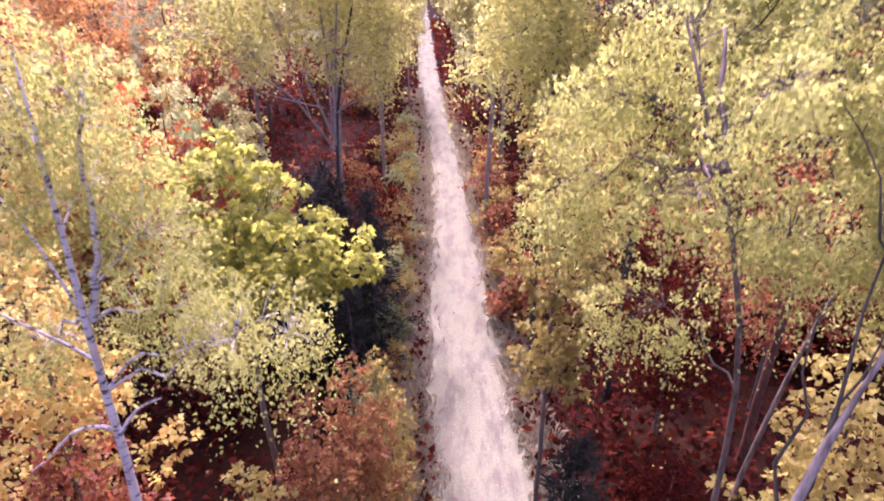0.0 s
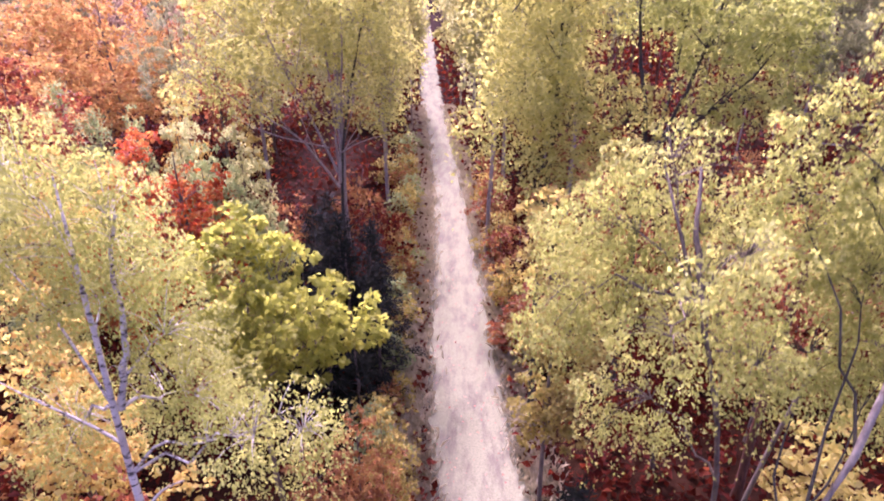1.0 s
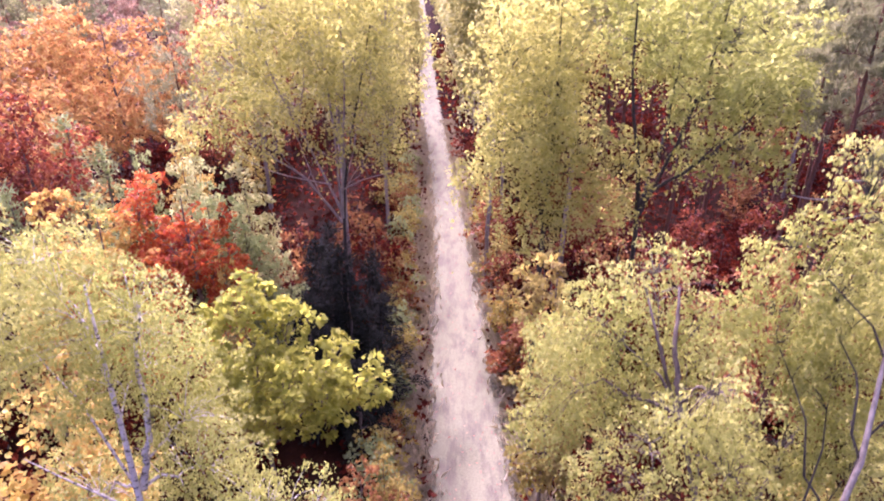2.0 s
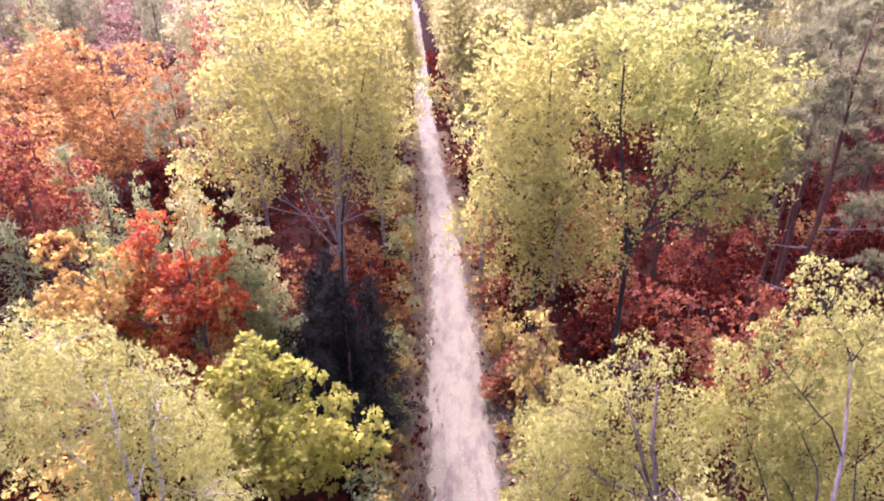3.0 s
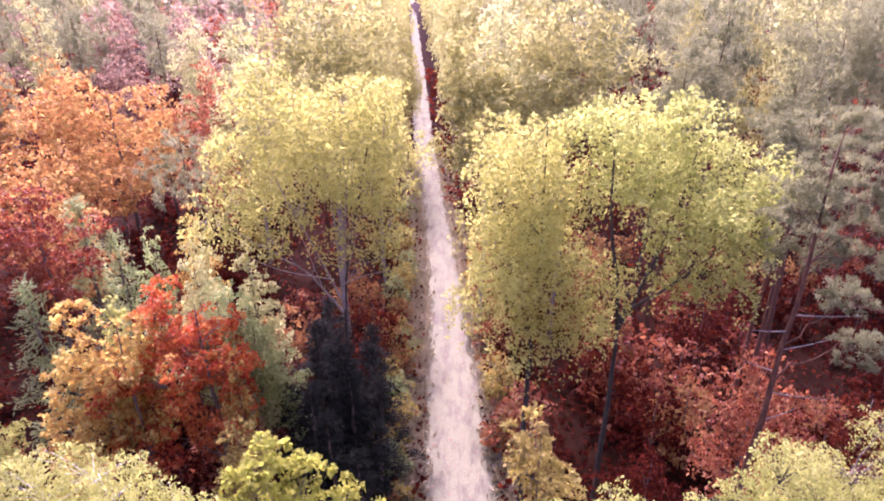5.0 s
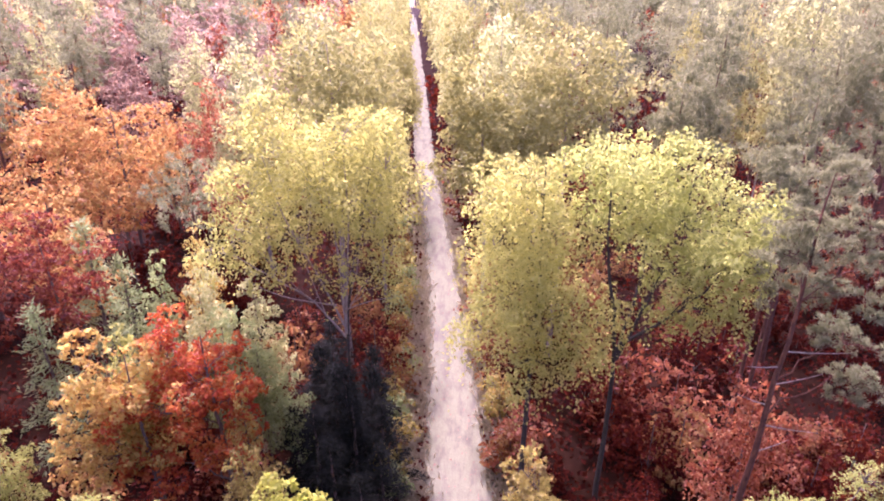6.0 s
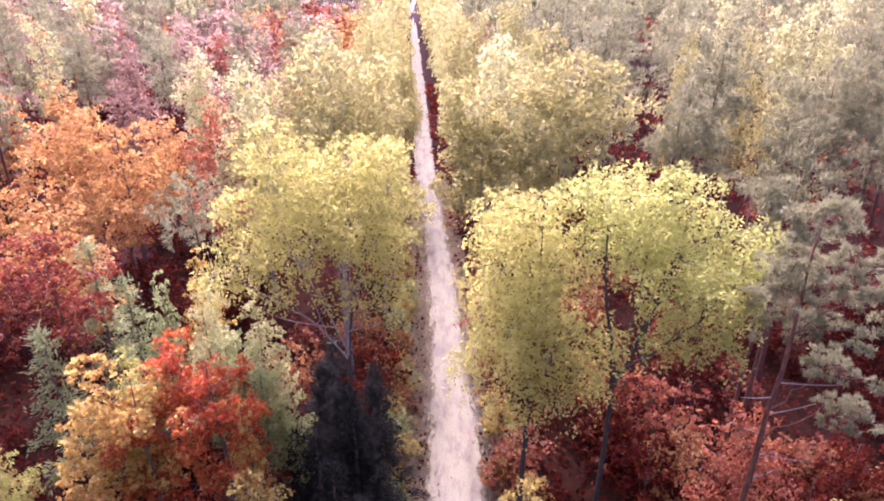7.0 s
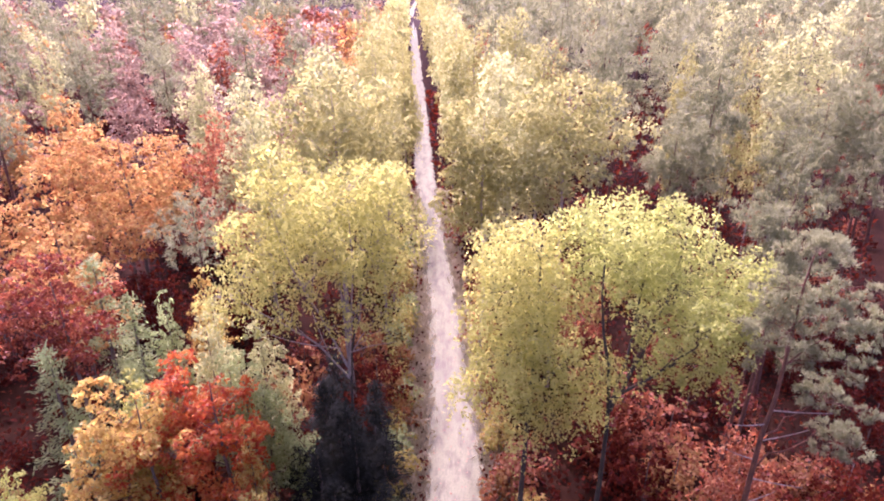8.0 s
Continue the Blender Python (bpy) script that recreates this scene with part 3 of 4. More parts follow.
many = finish(grow("birch", 17.8, 5.2, 0.48, "round", 40, 27000, 0.138, 48, 0.08, droop=0.45, clump=0.26, holes=0.06,
    lobes=[(-2.1, 0.2, 15.4, 2.05, 1.69), (0.4, 0.4, 15.8, 2.51, 1.35), (2.2, 0.0, 14.8, 1.26, 1.93), (-0.7, -0.4, 14.2, 2.51, 1.11), (-3.1, -0.2, 13.9, 1.38, 1.40), (1.1, -0.4, 13.7, 1.61, 1.36), (-4.9, -0.5, 11.6, 1.5, 0.6), (-3.9, -0.3, 12.4, 1.4, 0.7), (-1.2, -0.8, 12.3, 1.3, 0.7), (1.5, 0.8, 12.2, 1.2, 0.9), (2.3, -0.2, 11.2, 0.77, 1.47), (-2.2, -1.2, 11.0, 0.9, 0.5), (0.9, -1.4, 11.4, 0.8, 0.5), (-0.3, -1.4, 10.7, 0.6, 0.4), (1.9, -0.8, 10.2, 0.6, 0.5),
           (-0.4, 2.2, 14.6, 2.3, 1.6), (1.4, 2.0, 12.6, 1.6, 1.3), (-2.4, 1.8, 12.8, 1.7, 1.3)],
    stems=[[(0.3, -0.6, -0.3), (0.3, -0.7, 6), (0.3, -0.8, 8.5), (1.0, -0.2, 12), (1.8, 0.3, 15.6)],
           [(0.3, -0.75, 8), (0.2, -0.6, 11), (-0.2, 0.4, 14), (-0.5, 0.8, 16.6)],
           [(0.25, -0.75, 8.2), (-0.8, -0.5, 10.6), (-2.0, -0.2, 13), (-2.6, 0, 15.6)],
           [(0.3, -0.8, 7.8), (0.6, -1.1, 11), (0.8, -1.0, 13.5), (0.7, -0.8, 15.6)],
           [(0.25, -0.7, 7.6), (-1.0, -0.9, 9.6), (-2.6, -0.8, 10.6), (-4.2, -0.7, 11.6)]]), True)
shaded = plant(many, "birch_tree", "many-stemmed birch with thin straw-yellow leaves", "tree", -4.3, 23.4, "gold", GREY_BARK)

# the main trunk is darkened by colour for the shade under its crown
next(c for c in shaded.children if c.data == many["trunk"][0]).material_slots[0].material = SHADED_DARK_BARK

for line in ([(0.0, -0.8, 9.2), (-1.4, -1.1, 9.6), (-2.4, -1.2, 9.9), (-3.6, -1.2, 10.7)], [(0.4, -0.8, 9.0), (1.3, -1.2, 9.6), (2.4, -1.4, 9.9)]):
    hung("limb", tubes("limb", [(smooth_line(line, 8), np.linspace(0.035, 0.01, 8), 5)]), GREY_BARK, shaded, "bare pale branch")

# ---- kinds for the wood behind ----
birch_mid = [finish(grow("birch", 18.5, 3.4, 0.35, "round", 12, 6500, 0.26, 42, 0.15, droop=0.6, clump=0.33), False) for _ in range(2)]
birch_left = finish(grow("birch", 19.6, 3.3, 0.4, "round", 8, 9000, 0.22, 42, 0.15, droop=0.55, clump=0.29,
    lobes=[(-0.9, 0.2, 18.9, 1.64, 1.65), (1.6, 0.2, 18.1, 1.66, 1.81), (-2.4, -0.3, 17.6, 1.37, 1.66), (0.3, -0.5, 16.6, 2.49, 1.30), (2.7, 0.0, 16.1, 1.07, 1.74), (-1.7, -0.5, 16.0, 1.67, 1.08), (0.2, 1.8, 16.5, 2.2, 1.8), (0.4, -0.4, 13.6, 2.2, 1.6)]), False)
birch_slim = finish(grow("birch", 18.0, 2.0, 0.4, "round", 8, 5200, 0.22, 42, 0.12, droop=0.6, clump=0.28,
    lobes=[(-0.9, 0.1, 16.7, 1.42, 1.49), (-1.4, -0.2, 14.8, 1.14, 1.54), (0.2, -0.2, 14.8, 1.35, 1.53), (-0.4, 0.4, 12.4, 1.4, 1.6)]), False)
birch_broad = finish(grow("birch", 19.0, 3.3, 0.4, "round", 8, 9500, 0.22, 42, 0.15, droop=0.6, clump=0.29,
    lobes=[(0.9, 0.0, 18.0, 1.73, 1.29), (-1.4, 0.2, 17.1, 1.76, 1.62), (2.2, -1.0, 16.8, 1.57, 1.12), (-2.9, -1.0, 15.1, 1.60, 1.61), (-0.7, -1.0, 15.0, 2.04, 1.42), (-2.3, -1.5, 13.4, 1.91, 1.15), (0.4, 1.6, 15.6, 2.2, 1.8)]), False)
pine_near = finish(grow("pine", 17.9, 1.7, 0.58, "top", 26, 26000, 0.15, 20, 0.13, clump=0.26, holes=0.16,
    lobes=[(0.5, 0.0, 17.2, 0.76, 0.50), (0.1, 0.2, 16.0, 0.79, 0.51), (1.6, 0.0, 16.1, 0.70, 0.52), (-0.4, -0.3, 15.2, 0.78, 0.50), (1.1, -0.4, 15.3, 0.94, 0.43), (2.4, 0.0, 14.8, 0.64, 0.45), (0.4, 0.6, 13.5, 0.74, 0.40), (1.8, -0.3, 13.9, 0.97, 0.41), (1.9, -0.1, 12.3, 1.02, 0.33), (2.6, 0.0, 10.9, 0.70, 0.36), (0.8, 1.2, 14.8, 0.8, 0.5)],
    stems=[[(-0.3, -0.6, -0.3), (-0.2, -0.5, 5), (0.03, -0.4, 9.3), (0.11, -0.3, 11.1), (0.41, 0.0, 14.9), (0.43, 0.0, 17.5)]]), True)
pine_line = pine_near["line"]
pine_mid = [finish(grow("pine", 17.5, 2.4, 0.58, "round", 11, 4600, 0.32, 18, 0.15, clump=0.4, holes=0.25), False) for _ in range(2)]
pine_slim = finish(grow("pine", 16.7, 1.5, 0.7, "round", 8, 9000, 0.2, 18, 0.11, clump=0.32, holes=0.15,
    lobes=[(0.0, -0.1, 15.9, 0.90, 0.68), (-0.9, -0.2, 15.8, 0.76, 0.70), (0.6, -0.4, 15.2, 0.90, 0.56), (-0.6, -0.4, 14.5, 0.81, 0.58), (0.5, 0.2, 13.6, 0.8, 0.4)]), False)
pine_open = finish(grow("pine", 17.2, 2.2, 0.7, "round", 8, 9500, 0.26, 18, 0.14, clump=0.4, holes=0.15,
    lobes=[(0.2, 0.0, 16.3, 1.17, 1.02), (-0.5, -0.2, 14.9, 1.48, 0.9), (1.4, -0.2, 14.9, 1.33, 0.9), (0.2, -0.6, 13.5, 1.49, 0.6), (0.2, 1.0, 14.6, 1.3, 0.8)]), False)
pine_broad = finish(grow("pine", 18.8, 2.6, 0.7, "round", 8, 14000, 0.26, 18, 0.15, clump=0.42, holes=0.15,
    lobes=[(-0.1, 0.0, 17.5, 1.94, 0.9), (1.6, 0.3, 18.0, 1.67, 0.9), (-1.1, -0.4, 15.9, 1.40, 0.70), (1.6, -0.4, 16.5, 1.67, 0.8), (0.1, -0.6, 15.2, 1.26, 0.6), (3.2, 0.2, 15.6, 1.5, 0.7), (0.4, 1.6, 16.6, 1.6, 0.8)]), False)
pine_low = finish(grow("pine", 13.6, 1.8, 0.6, "round", 8, 6500, 0.26, 18, 0.12, clump=0.42, holes=0.05,
    lobes=[(0.0, 0.0, 12.6, 1.36, 1.2), (0.9, -0.2, 11.7, 1.36, 1.1), (-1.1, -0.2, 11.1, 1.22, 1.1), (0.0, 0.4, 9.6, 1.5, 1.2)]), False)
maple_flame = finish(grow("oak", 10.4, 3.6, 0.25, "round", 30, 10500, 0.16, 32, 0.12, clump=0.24, holes=0.36,
    lobes=[(-1.8, 0.4, 8.9, 1.29, 1.48), (-0.1, 0.2, 8.2, 1.41, 1.14), (1.0, 0.0, 7.3, 1.09, 0.97), (-1.5, -0.4, 6.6, 1.74, 0.88), (1.1, -0.2, 5.5, 1.01, 0.87), (-2.3, -0.6, 4.5, 1.91, 0.81), (-0.4, 1.6, 7.0, 1.7, 1.2)]), True)
maple_amber = finish(grow("oak", 10.0, 2.4, 0.25, "round", 30, 8000, 0.16, 32, 0.10, clump=0.23, holes=0.14,
    lobes=[(-0.9, 0.3, 8.5, 1.36, 1.55), (-2.0, 0.0, 6.4, 1.29, 1.5), (-1.0, -0.1, 5.1, 1.76, 1.08), (-0.6, 1.2, 6.6, 1.4, 1.4)]), True)
maple_red = finish(grow("oak", 11.4, 3.0, 0.25, "round", 10, 7800, 0.17, 32, 0.12, clump=0.27, holes=0.3,
    lobes=[(-1.0, 0.2, 10.5, 1.85, 1.06), (0.8, 0.0, 10.0, 1.59, 1.45), (-1.3, -0.3, 8.3, 1.88, 1.03), (1.0, -0.2, 8.2, 1.35, 1.03), (-3.3, 0.0, 9.4, 1.60, 1.62), (-0.6, 1.4, 8.6, 1.8, 1.2), (-0.4, -0.2, 6.4, 1.7, 0.9)]), False)
maple_orange = finish(grow("oak", 14.0, 4.6, 0.25, "round", 10, 10500, 0.24, 32, 0.16, clump=0.36, holes=0.28,
    lobes=[(-2.6, 0.0, 11.9, 2.74, 2.34), (-4.5, -0.5, 9.6, 2.38, 2.40), (-0.8, -0.3, 10.3, 2.77, 2.36), (1.9, 0.0, 10.6, 1.79, 2.44), (-2.0, -1.0, 7.2, 4.22, 1.61), (-5.7, -1.0, 6.8, 2.01, 1.58), (1.9, -0.5, 7.9, 1.61, 1.63)]), False)
maple_mid = [finish(grow("oak", 11.5, 3.4, 0.25, "round", 11, 4400, 0.23, 32, 0.13, clump=0.32, holes=0.25), False) for _ in range(2)]
spruce_small = finish(grow("spruce", 6.0, 1.3, 0.05, "cone", 34, 2800, 0.19, 0, 0.07), False)
birch_far = [finish(grow("birch", 18.5, 3.3, 0.3, "round", 10, n, l, 42, 0.15, droop=0.5, sides=3, clump=c), False, 0) for n, l, c in ((2900, 0.33, 0.5), (1000, 0.56, 0.75), (400, 0.9, 1.1))]
pine_far = [finish(grow("pine", 17.5, 2.6, 0.5, "round", 10, n, l, 18, 0.15, sides=3, clump=c), False, 0) for n, l, c in ((1600, 0.58, 0.7), (660, 0.95, 1.0), (330, 1.3, 1.4))]
maple_far = [finish(grow("oak", 13, 3.3, 0.2, "round", 10, n, l, 32, 0.13, sides=3, clump=c), False, 0) for n, l, c in ((2500, 0.33, 0.5), (860, 0.56, 0.75), (360, 0.9, 1.1))]

BIRCH, PINE, MAPLE = "tall birch with straw-yellow autumn leaves", "pine with grey-green needles and a red-brown trunk", "maple with {} autumn leaves"
taken = [(-7.8, 9.9, 2), (-4.3, 6.4, 2.5), (2.4, 4.9, 2), (3.5, 4.2, 2), (5.9, 6.6, 2), (-3.1, 9.9, 2), (2.3, 11.1, 1), (2.7, 18, 2.6), (6.4, 18.4, 4), (-4.3, 23.4, 4.4)]


far_trees = []


def put(tree, name, label, x, y, leaf, bark, scale=1.0, wide=1.0, r=2.5, group="", turned=None):
    turned = rng.uniform(0, 360) if turned is None else turned
    taken.append((x, y, r * scale * wide))
    if y > 100:
        far_trees.append((tree, pose(x, y, ground_at(x, y), 0, 0, turned) @ Matrix.Diagonal((scale * wide, scale * wide, scale, 1)), leaf, bark))
        return None
    return plant(tree, name, label, "tree", x, y, leaf, bark, scale, turned, group, wide=wide)


put(birch_left, "birch_tree", "tall round-topped birch with golden-yellow leaves", -5.2, 30.5, "birch", GREY_BARK, turned=0, r=3.2)
put(birch_slim, "birch_tree", "slender birch with straw-yellow leaves beside the track", 2.4, 32.2, "birch", GREY_BARK, turned=0, r=1.8)
put(birch_broad, "birch_tree", "broad birch with golden-yellow hanging leaves", 6.7, 32.0, "birch", GREY_BARK, turned=0, r=3.4)
for x, y, s, w, leaf in ((-3.6, 37.5, 1.0, 0.75, "birch"), (-7.4, 43.5, 1.05, 1.0, "pale"), (-4.6, 47.5, 1.04, 0.75, "birch"), (-5.6, 56, 1.06, 0.9, "birch"), (-3.2, 60.5, 0.95, 0.6, "birch"), (-3.6, 68.0, 0.95, 0.6, "birch"), (1.7, 66.0, 0.92, 0.55, "pale"),
                         (4.2, 42, 1.04, 0.9, "pale"),
                         (8.0, 48, 1.04, 0.9, "birch"), (3.2, 56, 1.05, 0.9, "birch")):
    put(birch_mid[int(x > 0)], "birch_tree", BIRCH, x, y, leaf, GREY_BARK, s, w, 3.4, "birches along the track")
for x, y, s in ((24.0, 49.5, 1.03), (27.2, 50.5, 1.05), (20.5, 52.5, 1.0)):
    put(birch_mid[0], "birch_tree", "birch with golden leaves among the pines", x, y, "birch", GREY_BARK, s, 0.5, 3.4)
tall_pine = put(pine_near, "pine_tree", "open-crowned pine with grey-green needles and bare lower trunk", 9.6, 15.0, "needle", PINE_BARK, 1.0, 1.0, 2.6, turned=0)
for z, turn, reach in ((8.6, 0.2, 1.1), (9.6, -0.5, 1.4), (10.3, 2.9, 0.9), (11.0, 0.1, 1.5), (11.6, 3.4, 1.2), (12.1, -0.3, 1.6)):
    foot = Vector((float(np.interp(z, pine_line[:, 2], pine_line[:, 0])), float(np.interp(z, pine_line[:, 2], pine_line[:, 1])), z))
    far = foot + Vector((math.cos(turn) * reach, math.sin(turn) * reach, 0.25))
    hung("limb", tubes("limb", [(smooth_line([foot, (foot + far) / 2 + Vector((0, 0, -0.05)), far], 6), np.linspace(0.03, 0.008, 6), 4)]), GREY_BARK, tall_pine, "dead bare branch")
put(pine_slim, "pine_tree", "slim pine with pale grey-green needles", 12.2, 20.4, "needle", PINE_BARK, turned=0, r=1.5)
put(pine_open, "pine_tree", "open-crowned pine with pale grey-green needles", 12.4, 31.6, "needle", PINE_BARK, turned=0, r=2.2)
put(pine_broad, "pine_tree", "broad pine with layered grey-green needles", 19.0, 30.2, "needle", PINE_BARK, turned=0, r=3.0)
put(pine_low, "pine_tree", "low round pine with grey-green needles among the maples", -13.2, 31.2, "needle", PINE_BARK, turned=0, r=1.8)
for k, (x, y, s, w) in enumerate(((15.8, 35.5, 1.13, 0.9), (15.0, 24.6, 1.02, 0.75), (23, 35, 1.07, 1.0), (13.2, 50.5, 1.1, 1.0),
                                  (18.5, 41.5, 1.08, 1.0), (-14.8, 47.6, 0.96, 0.9), (-30, 35, 0.62, 0.9), (11.0, 40.5, 1.02, 0.9))):
    put(pine_mid[k % 2], "pine_tree", PINE, x, y, "needle", PINE_BARK, s, w, 2.5, "pines in the wood")
put(maple_flame, "maple_tree", "broad maple with orange and flame-red leaves", -8.8, 19.4, "flame", DARK_BARK, turned=0, r=3.0)
put(maple_amber, "maple_tree", "maple with amber-orange leaves", -11.3, 18.6, "amber", DARK_BARK, turned=0, r=2.2)
put(maple_red, "maple_tree", "maple with dark red and rose leaves", -18.0, 25.6, "red", DARK_BARK, turned=0, r=3.0)
put(maple_orange, "maple_tree", "great maple with orange and dark red leaves", -22.0, 42.0, "orange", DARK_BARK, turned=0, r=4.6)
for k, (x, y, s, w, leaf, say) in enumerate(((-16.0, 44.2, 1.28, 0.7, "red", "dark red"), (-30, 37, 1.1, 1.0, "orange", "salmon-orange"))):
    put(maple_mid[k % 2], "maple_tree", MAPLE.format(say), x, y, leaf, DARK_BARK, s, w, 3.2, "maples in the wood")
for x, y, s, w, leaf, say in ((-12.5, 20.6, 0.82, 0.8, "lime", "lime-yellow"), (-9.2, 22.4, 0.8, 0.8, "grey", "pale grey-green"), (-7.6, 21.6, 0.74, 0.8, "grey", "pale grey-green"), (-6.4, 21.2, 0.6, 0.8, "grey", "pale grey-green"), (-8.5, 22.0, 0.8, 0.8, "grey", "pale grey-green"), (-8.1, 23.8, 0.88, 0.8, "pale", "straw-yellow"), (-10.2, 23.2, 0.9, 0.75, "pale", "straw-yellow"), (-10.6, 25.2, 0.86, 0.7, "pale", "straw-yellow"), (-13.6, 26.8, 0.84, 0.6, "grey", "pale grey-green"), (-12.0, 27.8, 0.9, 0.7, "amber", "amber"),
                              (-6.9, 16.5, 0.6, 1.15, "olive", "olive-amber"), (-7.5, 18.8, 0.71, 0.5, "amber", "amber"), (-16.9, 18.3, 0.56, 1.0, "lime", "lime-yellow")):
    put(oak_small, "young_tree", "young tree with " + say + " leaves among the maples", x, y, leaf, DARK_BARK, s, w, 2.2)
put(maple_mid[0], "maple_tree", "small maple with bright red leaves below the birch", -6.7, 8.3, "red", DARK_BARK, 0.6, 0.9, 3.2)
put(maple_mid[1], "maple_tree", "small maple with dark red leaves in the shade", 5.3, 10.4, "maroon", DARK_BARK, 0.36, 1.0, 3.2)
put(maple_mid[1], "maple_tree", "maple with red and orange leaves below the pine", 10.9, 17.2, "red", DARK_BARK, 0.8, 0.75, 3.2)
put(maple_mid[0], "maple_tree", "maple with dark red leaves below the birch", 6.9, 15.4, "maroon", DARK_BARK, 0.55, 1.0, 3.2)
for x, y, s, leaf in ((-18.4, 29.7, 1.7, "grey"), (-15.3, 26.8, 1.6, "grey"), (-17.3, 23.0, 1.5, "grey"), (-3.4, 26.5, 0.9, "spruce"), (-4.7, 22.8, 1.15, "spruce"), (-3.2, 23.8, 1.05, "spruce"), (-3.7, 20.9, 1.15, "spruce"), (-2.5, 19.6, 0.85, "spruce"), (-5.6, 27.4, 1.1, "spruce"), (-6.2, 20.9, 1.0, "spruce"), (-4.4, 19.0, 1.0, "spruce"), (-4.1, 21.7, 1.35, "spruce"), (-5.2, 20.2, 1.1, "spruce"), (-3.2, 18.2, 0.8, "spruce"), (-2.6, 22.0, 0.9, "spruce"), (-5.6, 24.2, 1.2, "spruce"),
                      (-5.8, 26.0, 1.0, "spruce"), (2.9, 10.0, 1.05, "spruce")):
    put(spruce_small, "spruce_tree", "small dark green spruce under the birches, shade deepening its colour" if leaf == "spruce" else "small grey-green conifer among the maples", x, y, leaf, DARK_BARK, s * (0.85 if leaf == "spruce" else 1.0), 1.5 if leaf == "spruce" else 1.0, 1.2)

# ---- the wood goes on to the horizon ----
def free_spot(x, y, r):
    if abs(x - track_x(y)) < 0.75 * r + 1.6:
        return False
    return all((x - a) ** 2 + (y - b) ** 2 > (0.68 * (r + c)) ** 2 for a, b, c in taken)


for k in range(52):
    y = 60 + 4.6 * k + rng.uniform(-1, 1)
    for side in (-1, 1):
        x = track_x(y) + side * (4.3 + rng.uniform(-0.2, 1.2))
        put(birch_far[int(y > 95) + int(y > 135)], "birch_tree", BIRCH, x, y, "birch" if rng.uniform() < 0.7 else "pale", GREY_BARK, rng.uniform(0.85, 1.05), rng.uniform(0.7, 0.85), 2.6, "birches along the track")

count = 0
for _ in range(30000):
    y = 24 + 225 * rng.uniform() ** 0.8
    x = rng.uniform(-1, 1) * (12 + 0.74 * y)
    r = (3.1 if x > track_x(y) + 9 else 2.2) + 0.005 * y
    if not free_spot(x, y, r) or (abs(x) < 18 and y < 34) or (-20 < x < 0 and y < 42) or (0 < x < 34 and y < 38):
        continue
    off = x - track_x(y)
    patch = noise.noise((x * 0.03, y * 0.03, 5))
    roll = rng.uniform()
    near = y < 62
    k = int(rng.integers(2)) if near else int(y > 95) + int(y > 135)
    if abs(off) < 9:
        kind = "birch"
    elif off > 0:
        kind = "pine" if roll < 0.78 + 0.2 * patch else ("birch" if roll < 0.92 else "maple")
    else:
        kind = "maple" if roll < 0.62 + 0.3 * patch or y < 38 else ("pine" if roll < 0.97 else "birch")
    s = rng.uniform(0.86, 1.14)
    if kind == "birch":
        put((birch_mid if near else birch_far)[k], "birch_tree", BIRCH, x, y, "birch" if roll < 0.6 else "pale", GREY_BARK, s, rng.uniform(0.75, 1.0), 3.2, "birches along the track")
    elif kind == "pine":
        put((pine_mid if near else pine_far)[k], "pine_tree", PINE, x, y, "needle", PINE_BARK, s, 1.0, 2.5, "pines in the wood")
    else:
        # far maples are mostly the pale rose leaf: pinkish haze put into colour
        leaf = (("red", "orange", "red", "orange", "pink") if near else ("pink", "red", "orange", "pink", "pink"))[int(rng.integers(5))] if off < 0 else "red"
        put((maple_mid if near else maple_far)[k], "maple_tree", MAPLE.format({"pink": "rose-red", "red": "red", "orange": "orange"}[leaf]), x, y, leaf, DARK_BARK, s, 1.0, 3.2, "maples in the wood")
    count += 1
    if count >= 640:
        break

def join_far(trees):
    """The distant wood, too far off to pick its trees apart, as one object."""
    mats, vs, ts, kinds, n = [], [], [], [], 0
    for tree, m, leaf, bark in trees:
        turn, move = np.array(m.to_3x3()), np.array(m.translation)
        for me, mat in ((tree["trunk"][0], bark), (tree["crown"], LEAF[leaf])):
            co, idx = np.empty(len(me.vertices) * 3, np.float32), np.empty(len(me.loops), np.int32)
            me.vertices.foreach_get("co", co)
            me.loops.foreach_get("vertex_index", idx)
            if mat not in mats:
                mats.append(mat)
            vs.append(co.reshape(-1, 3) @ turn.T + move)
            ts.append(idx.reshape(-1, 3) + n)
            kinds.append(np.full(len(idx) // 3, mats.index(mat), np.int32))
            n += len(vs[-1])
    me = tri_mesh("far_woods", np.concatenate(vs), np.concatenate(ts))
    for mat in mats:
        me.materials.append(mat)
    me.polygons.foreach_set("material_index", np.concatenate(kinds))
    tagged(new("far_woods", me), "distant autumn wood of birches, pines and red maples", "woods", "", "stuff")


join_far(far_trees)

